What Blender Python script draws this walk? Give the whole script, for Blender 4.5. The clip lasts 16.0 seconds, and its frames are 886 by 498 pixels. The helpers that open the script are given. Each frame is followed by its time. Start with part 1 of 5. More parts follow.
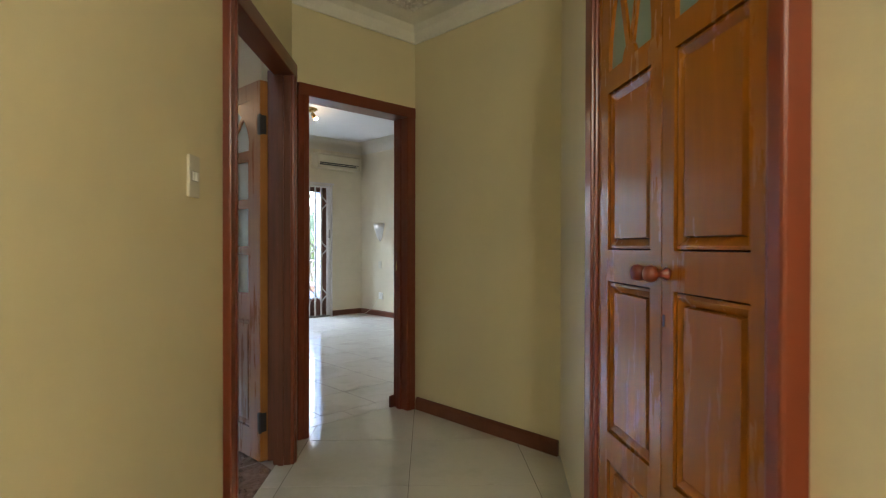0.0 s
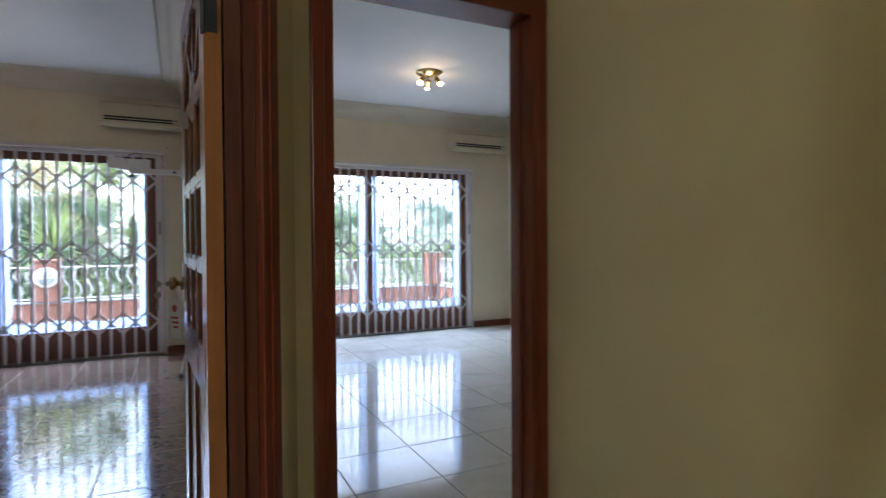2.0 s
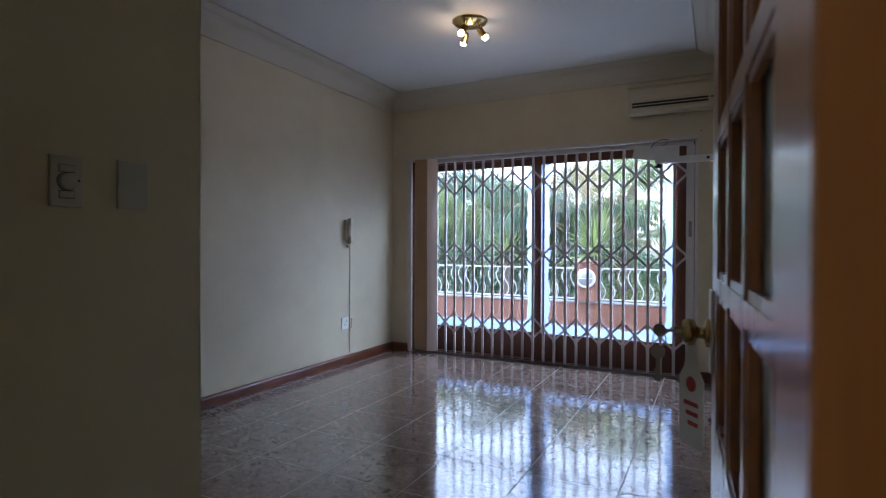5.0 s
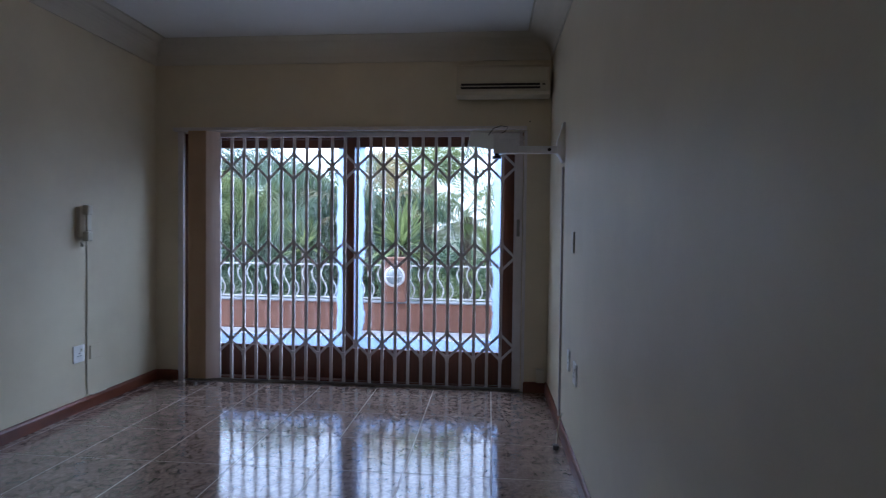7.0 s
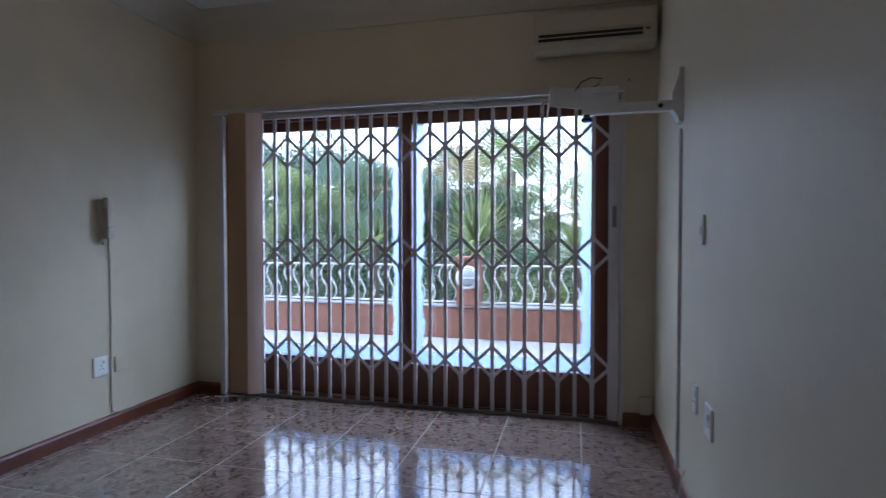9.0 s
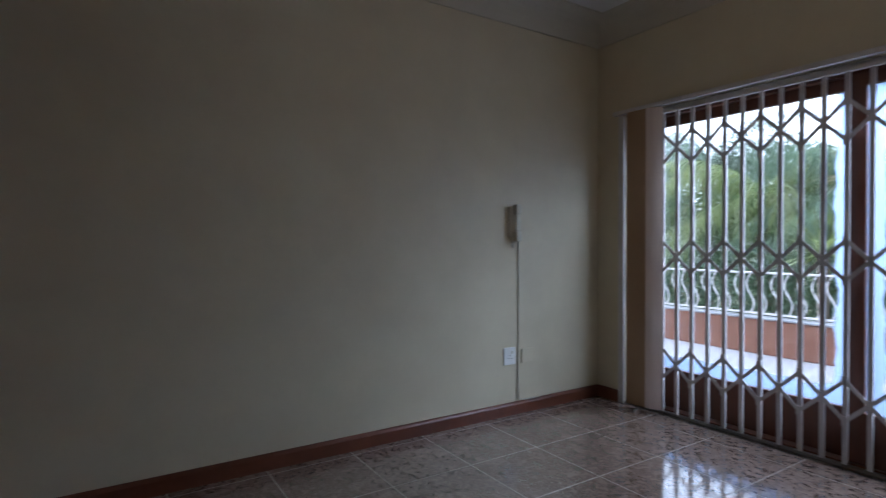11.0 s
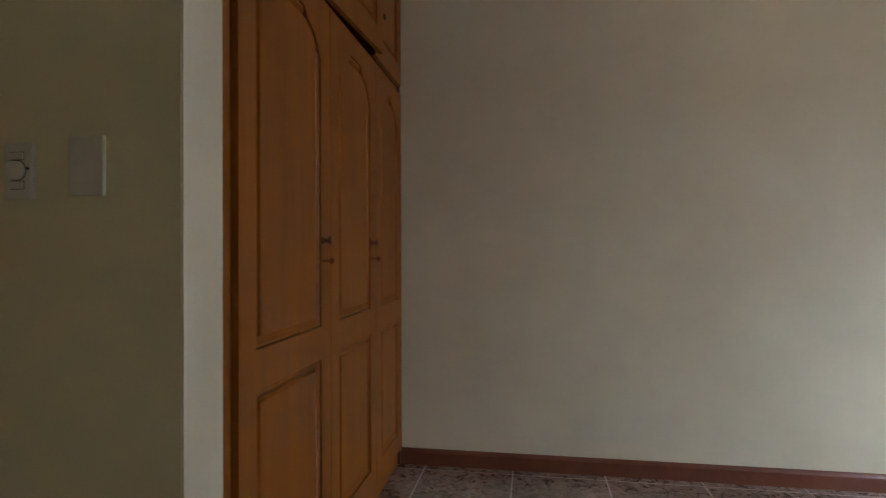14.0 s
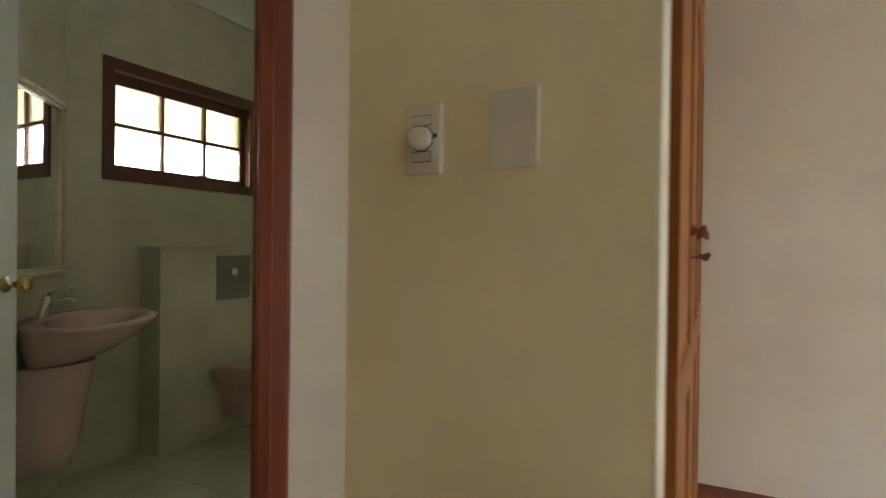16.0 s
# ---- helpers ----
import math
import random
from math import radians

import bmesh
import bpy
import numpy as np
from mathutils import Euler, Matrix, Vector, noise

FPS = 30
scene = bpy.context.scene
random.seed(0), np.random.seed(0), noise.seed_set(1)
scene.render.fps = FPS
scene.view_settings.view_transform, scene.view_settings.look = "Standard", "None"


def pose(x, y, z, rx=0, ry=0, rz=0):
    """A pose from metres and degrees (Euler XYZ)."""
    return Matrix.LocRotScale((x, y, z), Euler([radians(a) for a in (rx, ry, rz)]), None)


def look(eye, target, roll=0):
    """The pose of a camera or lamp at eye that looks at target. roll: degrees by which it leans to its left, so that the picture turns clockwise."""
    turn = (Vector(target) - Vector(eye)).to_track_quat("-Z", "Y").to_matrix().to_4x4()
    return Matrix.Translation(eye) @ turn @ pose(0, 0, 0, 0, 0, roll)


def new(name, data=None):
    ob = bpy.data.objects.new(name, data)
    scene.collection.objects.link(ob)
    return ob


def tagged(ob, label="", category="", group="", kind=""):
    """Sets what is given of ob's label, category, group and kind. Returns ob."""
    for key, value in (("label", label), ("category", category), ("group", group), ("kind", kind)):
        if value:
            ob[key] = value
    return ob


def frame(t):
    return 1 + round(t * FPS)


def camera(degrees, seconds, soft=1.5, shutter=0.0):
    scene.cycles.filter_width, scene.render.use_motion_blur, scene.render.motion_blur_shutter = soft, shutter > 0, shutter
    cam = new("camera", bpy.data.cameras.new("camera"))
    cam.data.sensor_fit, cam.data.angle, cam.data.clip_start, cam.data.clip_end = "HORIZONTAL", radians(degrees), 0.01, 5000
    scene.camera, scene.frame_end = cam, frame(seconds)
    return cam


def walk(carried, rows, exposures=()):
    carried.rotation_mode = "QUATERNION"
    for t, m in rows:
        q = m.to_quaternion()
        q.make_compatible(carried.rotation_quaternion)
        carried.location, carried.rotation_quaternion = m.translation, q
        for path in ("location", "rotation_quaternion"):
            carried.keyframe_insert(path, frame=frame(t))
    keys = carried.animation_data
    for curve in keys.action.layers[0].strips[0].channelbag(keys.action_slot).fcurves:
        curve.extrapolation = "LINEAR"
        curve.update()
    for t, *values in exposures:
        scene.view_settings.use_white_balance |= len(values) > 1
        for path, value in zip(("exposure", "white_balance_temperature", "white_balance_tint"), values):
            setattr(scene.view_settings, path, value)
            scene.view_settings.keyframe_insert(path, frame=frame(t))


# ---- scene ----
cam = camera(78.6, 16.0, 1.15, 0.35)
PATH = [
    (0.0, (1.146, 1.095, 1.162), (2.528, 2.541, 1.149), 0.1),
    (0.5, (1.469, 1.367, 1.172), (2.844, 2.819, 1.157), 0.0),
    (0.8, (1.663, 1.566, 1.174), (3.021, 3.034, 1.15), -0.2),
    (1.0, (1.786, 1.683, 1.171), (3.113, 3.179, 1.153), -0.1),
    (1.5, (2.092, 1.996, 1.181), (3.299, 3.59, 1.152), -0.1),
    (2.0, (2.362, 2.277, 1.198), (3.235, 4.076, 1.167), -0.4),
    (2.3, (2.465, 2.45, 1.181), (3.105, 4.345, 1.166), -0.0),
    (2.6, (2.54, 2.603, 1.186), (2.931, 4.565, 1.169), 0.1),
    (3.0, (2.618, 2.773, 1.198), (2.644, 4.772, 1.167), -0.5),
    (3.5, (2.678, 2.979, 1.194), (2.197, 4.92, 1.178), 0.0),
    (4.1, (2.647, 3.168, 1.198), (1.835, 4.995, 1.18), 0.1),
    (5.0, (2.38, 3.50, 1.2), (1.48, 5.28, 1.185), 0.2),
    (5.7, (2.17, 3.80, 1.205), (1.48, 5.68, 1.188), 0.4),
    (6.3, (1.976, 4.01, 1.234), (1.475, 5.946, 1.204), 0.7),
    (6.5, (1.956, 4.099, 1.236), (1.582, 6.063, 1.201), 0.8),
    (7.0, (1.939, 4.329, 1.281), (1.767, 6.32, 1.231), 0.7),
    (7.5, (1.955, 4.647, 1.254), (1.837, 6.643, 1.211), 0.7),
    (8.0, (1.958, 4.887, 1.26), (1.842, 6.882, 1.207), 0.6),
    (8.2, (1.965, 4.953, 1.259), (1.815, 6.946, 1.201), 0.5),
    (10.4, (1.837, 5.396, 1.171), (0.485, 6.869, 1.159), -0.2),
    (11.0, (1.963, 5.475, 1.209), (0.282, 6.559, 1.182), -0.1),
    (12.0, (1.985, 5.448, 1.244), (0.068, 6.015, 1.191), 0.0),
    (12.5, (2.021, 5.482, 1.177), (0.042, 5.771, 1.173), -0.6),
    (13.0, (2.014, 5.467, 1.17), (0.015, 5.524, 1.179), -0.3),
    (13.5, (2.004, 5.447, 1.168), (0.009, 5.296, 1.183), -0.0),
    (14.0, (1.986, 5.385, 1.17), (0.012, 5.063, 1.18), -0.2),
    (14.5, (1.948, 5.304, 1.172), (0.013, 4.801, 1.176), -0.0),
    (15.0, (1.895, 5.16, 1.186), (0.009, 4.492, 1.172), 0.7),
    (15.5, (1.862, 4.969, 1.184), (0.025, 4.178, 1.167), 0.7),
    (16.0, (1.801, 4.735, 1.164), (0.014, 3.836, 1.15), 0.7),
]
EXPOSURES = [(0.0, 2.3, 5850, 9), (0.5, 2.3, 6050, 9), (1.5, 1.88, 5720, 10), (2.5, 1.88, 5200, 12), (3.0, 1.62, 5250, 12), (3.5, 1.42, 5300, 12), (4.0, 1.4, 5280, 12), (6.5, 0.85, 5050, 13), (7.0, 0.7, 5050, 13),
             (8.0, 0.98, 5070, 13), (10.5, 0.72, 5270, 12), (11.0, 0.75, 5390, 11), (11.5, 1.0, 5500, 10), (12.0, 1.33, 5650, 10), (12.5, 1.42, 5820, 10), (13.0, 1.62, 5900, 9), (13.5, 1.8, 5940, 9), (14.0, 2.15, 6010, 9), (14.5, 2.5, 6110, 9), (15.0, 2.95, 6120, 9), (15.5, 3.25, 6120, 9), (16.0, 3.55, 6180, 9)]
walk(cam, [(t, look(eye, target, roll)) for t, eye, target, roll in PATH], EXPOSURES)

# ---- light ----
world = bpy.data.worlds.new("sky")
scene.world = world
world.use_nodes = True
wn = world.node_tree
sky = wn.nodes.new("ShaderNodeTexSky")
sky.sky_type, sky.sun_disc = "NISHITA", False
sky.sun_elevation, sky.sun_rotation, sky.air_density, sky.dust_density = radians(65.7), radians(266), 1.0, 1.5
veil = wn.nodes.new("ShaderNodeHueSaturation")      # thin white cloud
veil.inputs["Saturation"].default_value, veil.inputs["Value"].default_value = 0.35, 2.9
wn.links.new(sky.outputs[0], veil.inputs["Color"])
wn.links.new(veil.outputs[0], wn.nodes["Background"].inputs[0])
wn.nodes["Background"].inputs[1].default_value = 0.15
sun = new("sun", bpy.data.lights.new("sun", "SUN"))
sun.data.energy, sun.data.angle, sun.data.color = 2.3, radians(12), (1.0, 0.98, 0.95)
sun.matrix_world = look((0, 0, 0), (0.45, 0.03, -1.0))



def sky_light(name, m, sx, sy, watts, color=(0.78, 0.88, 1.0)):
    """The sky's light falling in at an opening's head."""
    li = new(name, bpy.data.lights.new(name, "AREA"))
    li.data.shape, li.data.size, li.data.size_y, li.data.energy, li.data.color = "RECTANGLE", sx, sy, watts, color
    li.matrix_world = m
    return li


sky_light("window_sky", look((1.55, 9.88, 3.0), (-0.35, 7.75, 0.75)), 2.5, 1.15, 78)
sky_light("window_sky", look((4.70, 9.85, 3.05), (4.45, 7.70, 0.8)), 2.8, 1.1, 68)
sky_light("bathroom_sky", look((-0.43, 1.55, 1.81), (-0.43, 3.0, 2.0)), 1.3, 0.9, 3.6, (1.0, 0.98, 0.90))

# ---- materials ----
def material(name, color, rough=0.6, color2=None, scale=3.0, detail=6.0, bump=0.0, bump_scale=80.0, metal=0.0, mix=(0.35, 0.65), vary=0.0, stretch=None, coat=0.0, fine=0.06, distort=0.0):
    m = bpy.data.materials.new(name)
    m.use_nodes = True
    nt = m.node_tree
    b = nt.nodes["Principled BSDF"]
    b.inputs["Roughness"].default_value = rough
    b.inputs["Metallic"].default_value = metal
    b.inputs["Coat Weight"].default_value = coat
    b.inputs["Coat Roughness"].default_value = 0.12
    co = nt.nodes.new("ShaderNodeTexCoord")
    src = co.outputs["Object"]
    if stretch:
        mp = nt.nodes.new("ShaderNodeMapping")
        mp.inputs["Scale"].default_value = stretch
        nt.links.new(src, mp.inputs[0])
        src = mp.outputs[0]
    if vary:
        oi = nt.nodes.new("ShaderNodeObjectInfo")
        ad = nt.nodes.new("ShaderNodeVectorMath")
        ad.operation = "MULTIPLY_ADD"
        ad.inputs[1].default_value = (1, 1, 1)
        sc = nt.nodes.new("ShaderNodeMath")
        sc.operation = "MULTIPLY"
        sc.inputs[1].default_value = 37.0
        nt.links.new(oi.outputs["Random"], sc.inputs[0])
        nt.links.new(src, ad.inputs[0])
        nt.links.new(sc.outputs[0], ad.inputs[2])
        src = ad.outputs[0]
    n1 = nt.nodes.new("ShaderNodeTexNoise")
    n1.inputs["Scale"].default_value, n1.inputs["Detail"].default_value = scale, detail
    n1.inputs["Roughness"].default_value = 0.62
    n1.inputs["Distortion"].default_value = distort
    nt.links.new(src, n1.inputs["Vector"])
    ramp = nt.nodes.new("ShaderNodeValToRGB")
    ramp.color_ramp.elements[0].position, ramp.color_ramp.elements[1].position = mix
    c2 = color2 or tuple(c * 0.88 for c in color)
    ramp.color_ramp.elements[0].color, ramp.color_ramp.elements[1].color = (*c2, 1), (*color, 1)
    nt.links.new(n1.outputs["Fac"], ramp.inputs[0])
    n2 = nt.nodes.new("ShaderNodeTexNoise")
    n2.inputs["Scale"].default_value, n2.inputs["Detail"].default_value = bump_scale, 3.0
    nt.links.new(src, n2.inputs["Vector"])
    hsv = nt.nodes.new("ShaderNodeHueSaturation")
    mr = nt.nodes.new("ShaderNodeMapRange")
    mr.inputs[3].default_value, mr.inputs[4].default_value = 1 - fine, 1 + fine
    nt.links.new(n2.outputs["Fac"], mr.inputs[0])
    nt.links.new(mr.outputs[0], hsv.inputs["Value"])
    nt.links.new(ramp.outputs[0], hsv.inputs["Color"])
    nt.links.new(hsv.outputs[0], b.inputs["Base Color"])
    rr = nt.nodes.new("ShaderNodeMapRange")
    rr.inputs[3].default_value, rr.inputs[4].default_value = max(0.02, rough * 0.85), min(1.0, rough * 1.15)
    nt.links.new(n1.outputs["Fac"], rr.inputs[0])
    nt.links.new(rr.outputs[0], b.inputs["Roughness"])
    if bump:
        bp = nt.nodes.new("ShaderNodeBump")
        bp.inputs["Strength"].default_value, bp.inputs["Distance"].default_value = bump, 0.004
        nt.links.new(n2.outputs["Fac"], bp.inputs["Height"])
        nt.links.new(bp.outputs[0], b.inputs["Normal"])
    return m


M_CREAM = material("cream_wall_paint", (0.64, 0.575, 0.42), 0.5, (0.585, 0.52, 0.375), 2.2, bump=0.12, bump_scale=160, fine=0.02)
M_YELLOW = material("yellow_wall_paint", (0.69, 0.615, 0.385), 0.5, (0.65, 0.575, 0.355), 1.3, bump=0.12, bump_scale=160, fine=0.02)
M_PALE = material("pale_yellow_wall_paint", (0.72, 0.64, 0.43), 0.5, (0.67, 0.59, 0.39), 1.4, bump=0.12, bump_scale=160, fine=0.02)
M_CEIL = material("ceiling_paint", (0.73, 0.73, 0.72), 0.7, (0.69, 0.69, 0.68), 1.1, bump=0.1, bump_scale=120, fine=0.02)
# ceiling white, darkened here to carry the cornice's shade in its colour
M_COVE_SHADE = material("shaded_cornice_paint", (0.59, 0.56, 0.475), 0.7, (0.55, 0.52, 0.44), 1.5, bump=0.1, bump_scale=120, fine=0.02)
M_PLASTER = material("ornate_plaster", (0.80, 0.79, 0.72), 0.6, (0.74, 0.73, 0.66), 6, bump=0.2, bump_scale=60)
M_MAHOG = material("mahogany_varnish", (0.165, 0.032, 0.011), 0.30, (0.145, 0.028, 0.010), 3, stretch=(3, 3, 0.3), bump=0.006, bump_scale=12, coat=0.12, fine=0.03)
M_MAHOG_H = material("mahogany_varnish_lying", (0.165, 0.032, 0.011), 0.30, (0.145, 0.028, 0.010), 3, stretch=(0.3, 3, 3), bump=0.006, bump_scale=12, coat=0.12, fine=0.03)
M_DARKWOOD = material("dark_stained_wood", (0.13, 0.042, 0.021), 0.35, (0.085, 0.028, 0.014), 5, stretch=(6, 6, 0.5), bump=0.02, bump_scale=30, fine=0.1)
M_SKIRT = material("varnished_skirting_wood", (0.155, 0.046, 0.021), 0.35, (0.11, 0.032, 0.015), 4, bump=0.06, bump_scale=40, fine=0.15)
M_OAK = material("orange_varnished_wood", (0.29, 0.098, 0.004), 0.27, (0.24, 0.078, 0.003), 3, stretch=(3, 3, 0.4), bump=0.012, bump_scale=14, coat=0.1, fine=0.05)
M_OAK.node_tree.nodes["Principled BSDF"].inputs["Specular IOR Level"].default_value = 0.3
M_LEAF = material("brown_door_wood", (0.30, 0.115, 0.035), 0.28, (0.22, 0.075, 0.022), 5, stretch=(5, 5, 0.4), bump=0.02, bump_scale=24, coat=0.25, fine=0.07)
M_BTILE = material("brown_stone_tile", (0.285, 0.207, 0.168), 0.095, (0.13, 0.088, 0.070), 20.0, detail=9, mix=(0.38, 0.62), vary=1, fine=0.16, bump_scale=9, distort=1.6)
M_BTILE.node_tree.nodes["Principled BSDF"].inputs["IOR"].default_value = 2.5
M_WTILE = material("white_marble_tile", (0.70, 0.68, 0.63), 0.095, (0.58, 0.56, 0.51), 2.6, detail=9, mix=(0.30, 0.52), vary=1, fine=0.04, bump_scale=25, distort=0.8)
M_WTILE.node_tree.nodes["Principled BSDF"].inputs["IOR"].default_value = 1.7
M_HTILE = material("hall_marble_tile", (0.60, 0.59, 0.525), 0.075, (0.50, 0.49, 0.42), 2.2, detail=9, mix=(0.28, 0.50), vary=1, fine=0.04, bump_scale=25)
M_HTILE.node_tree.nodes["Principled BSDF"].inputs["IOR"].default_value = 1.8
M_GROUT = material("pale_brown_grout", (0.36, 0.30, 0.26), 0.8, scale=20)
M_GROUT2 = material("grey_grout", (0.13, 0.12, 0.105), 0.8, scale=20)
M_WHITE = material("white_painted_metal", (0.62, 0.59, 0.59), 0.4, scale=8, bump=0.05)
M_PLASTIC = material("ivory_plastic", (0.60, 0.565, 0.45), 0.35, scale=5, fine=0.02)
M_PLATE = material("white_plate_plastic", (0.84, 0.84, 0.80), 0.3, scale=5, fine=0.02)
M_TERRA = material("terracotta_render", (0.20, 0.088, 0.055), 0.8, (0.17, 0.074, 0.046), 4, bump=0.3, bump_scale=90)
M_PAVE = material("pale_balcony_tile", (0.25, 0.255, 0.27), 0.5, (0.21, 0.215, 0.23), 4)

# ---- building helpers ----
def part(name, bm, mat, parent=None, label="", smooth=False):
    me = bpy.data.meshes.new(name)
    bmesh.ops.recalc_face_normals(bm, faces=bm.faces)
    if smooth:
        for f in bm.faces:
            f.smooth = True
    bm.to_mesh(me)
    bm.free()
    me.materials.append(mat)
    ob = new(name, me)
    if parent is not None:
        ob.parent = parent
    if label:
        ob["label"] = label
    return ob


def empty(name, m=None, **tags):
    ob = new(name)
    ob.empty_display_size = 0.1
    if m is not None:
        ob.matrix_basis = m
    return tagged(ob, **tags)


def box(bm, a, b, bevel=0.0):
    (x0, y0, z0), (x1, y1, z1) = a, b
    sub = bmesh.new()
    vs = [sub.verts.new(p) for p in ((x0, y0, z0), (x1, y0, z0), (x1, y1, z0), (x0, y1, z0), (x0, y0, z1), (x1, y0, z1), (x1, y1, z1), (x0, y1, z1))]
    for f in ((3, 2, 1, 0), (4, 5, 6, 7), (0, 1, 5, 4), (1, 2, 6, 5), (2, 3, 7, 6), (3, 0, 4, 7)):
        sub.faces.new([vs[i] for i in f])
    if bevel:
        bmesh.ops.bevel(sub, geom=sub.edges[:], offset=bevel, segments=2, affect="EDGES", profile=0.6)
    merge(bm, sub)
    return bm


def merge(bm, sub, m=None):
    sub.verts.index_update()
    vs = [bm.verts.new((m @ v.co) if m else v.co) for v in sub.verts]
    for f in sub.faces:
        bm.faces.new([vs[v.index] for v in f.verts])
    sub.free()


def boxes(*items, bevel=0.0):
    bm = bmesh.new()
    for a, b in items:
        box(bm, a, b, bevel)
    return bm


def prism(bm, pts, z0, z1):
    lo = [bm.verts.new((x, y, z0)) for x, y in pts]
    hi = [bm.verts.new((x, y, z1)) for x, y in pts]
    bm.faces.new(lo[::-1])
    bm.faces.new(hi)
    for i in range(len(pts)):
        j = (i + 1) % len(pts)
        bm.faces.new((lo[i], lo[j], hi[j], hi[i]))
    return bm


def lathe(bm, profile, steps=16, m=None):
    """profile: (radius, height) pairs turned about z."""
    sub = bmesh.new()
    rings = []
    for r, z in profile:
        rings.append([sub.verts.new((max(r, 1e-4) * math.cos(2 * math.pi * i / steps), max(r, 1e-4) * math.sin(2 * math.pi * i / steps), z)) for i in range(steps)])
    for a, b in zip(rings, rings[1:]):
        for i in range(steps):
            j = (i + 1) % steps
            sub.faces.new((a[i], a[j], b[j], b[i]))
    sub.faces.new(rings[0][::-1])
    sub.faces.new(rings[-1])
    merge(bm, sub, m)
    return bm


def tube(bm, pts, r, steps=6):
    """A round bar along a line of points."""
    pts = [Vector(p) for p in pts]
    rings = []
    for i, p in enumerate(pts):
        d = (pts[min(i + 1, len(pts) - 1)] - pts[max(i - 1, 0)]).normalized()
        side = d.cross(Vector((0, 0, 1)) if abs(d.z) < 0.9 else Vector((0, 1, 0))).normalized()
        up = side.cross(d)
        rings.append([bm.verts.new(p + r * (math.cos(2 * math.pi * k / steps) * side + math.sin(2 * math.pi * k / steps) * up)) for k in range(steps)])
    for a, b in zip(rings, rings[1:]):
        for i in range(steps):
            j = (i + 1) % steps
            bm.faces.new((a[i], a[j], b[j], b[i]))
    bm.faces.new(rings[0][::-1])
    bm.faces.new(rings[-1])
    return bm


def along(p0, p1, z=0.0):
    """A frame at p0 with x towards p1 and y to the left of it; and the length."""
    d = Vector((p1[0] - p0[0], p1[1] - p0[1]))
    return pose(p0[0], p0[1], z, 0, 0, math.degrees(math.atan2(d.y, d.x))), d.length


def wall(name, p0, p1, thick, z1, mat, openings=(), z0=-0.05, label=""):
    """A wall whose seen face runs from p0 to p1, with its thickness to the left of that way; openings (s0, s1, z0, z1)."""
    m, length = along(p0, p1)
    ss = sorted({0.0, length, *[o[0] for o in openings], *[o[1] for o in openings]})
    zs = sorted({z0, z1, *[max(z0, o[2]) for o in openings], *[o[3] for o in openings]})
    solid = {}
    for i in range(len(ss) - 1):
        for k in range(len(zs) - 1):
            cs, cz = (ss[i] + ss[i + 1]) / 2, (zs[k] + zs[k + 1]) / 2
            solid[i, k] = not any(o[0] < cs < o[1] and o[2] < cz < o[3] for o in openings)
    bm = bmesh.new()
    cache = {}

    def v(s, y, z):
        key = (round(s, 5), y, round(z, 5))
        if key not in cache:
            cache[key] = bm.verts.new((s, y, z))
        return cache[key]

    for (i, k), on in solid.items():
        if not on:
            continue
        a, b, c, d = ss[i], ss[i + 1], zs[k], zs[k + 1]
        bm.faces.new((v(a, 0, c), v(b, 0, c), v(b, 0, d), v(a, 0, d)))
        bm.faces.new((v(b, thick, c), v(a, thick, c), v(a, thick, d), v(b, thick, d)))
        for (di, dk), quad in (((-1, 0), ((a, c), (a, d))), ((1, 0), ((b, c), (b, d))), ((0, -1), ((a, c), (b, c))), ((0, 1), ((a, d), (b, d)))):
            if not solid.get((i + di, k + dk), False):
                (s1, t1), (s2, t2) = quad
                bm.faces.new((v(s1, 0, t1), v(s2, 0, t2), v(s2, thick, t2), v(s1, thick, t1)))
    ob = part(name, bm, mat)
    ob.matrix_basis = m
    return tagged(ob, label or "plain painted plaster wall", "wall", kind="structure")


# ---- plan ----
XW, XE, YN = -0.95, 2.42, 8.80            # first room: west, east and window wall
X2E, Y2 = 6.57, 4.03                      # second room's east wall, hall side of its door wall
HC = (2.69, 4.03)                         # hall corner between the two doors
U = Vector((0.669, 0.743))                # way of the slanting corridor
N = Vector((0.743, -0.669))               # from its door wall into the corridor
D1A, D1B = Vector((1.917, 3.044)), Vector((2.580, 3.782))   # the first door's frame, outer edges on the wall
D1E = D1B + 0.003 * U
PIL = Vector((3.673, 2.80))               # end of the hall's east wall
CLA = Vector((2.777, 2.045))              # corner where the cupboard wall begins
CA = 51.7                                 # turn of the cupboard wall
CU = Vector((math.cos(radians(CA)), math.sin(radians(CA))))
CH = 2.88                                 # room ceilings
HH = 2.72                                 # hall ceiling
BA, BB = Vector((1.748, 3.156)), Vector((0.95, 4.10))       # bathroom door wall

back1 = D1A - 4.6 * U
back2 = CLA - 4.2 * CU
s_d1 = (D1A - back1).length
wall("wall_corridor_west", back1, D1E, 0.055, HH + 0.3, M_YELLOW, [(s_d1 + 0.06, s_d1 + (D1B - D1A).length - 0.045, -1, 2.075)], label="yellow painted plaster corridor wall")
wall("wall_hall_facet", D1E, HC, 0.05, HH + 0.3, M_YELLOW, label="narrow yellow plaster wall between two doors")
wall("wall_hall_north", HC, (X2E + 0.2, Y2), 0.12, CH + 0.2, M_YELLOW, [(2.80 - HC[0], 3.60 - HC[0], -1, 2.075)], label="yellow painted wall with a door opening")
wall("wall_hall_east", (3.673, Y2), PIL, 0.15, HH + 0.3, M_YELLOW, label="yellow painted plaster hall wall")
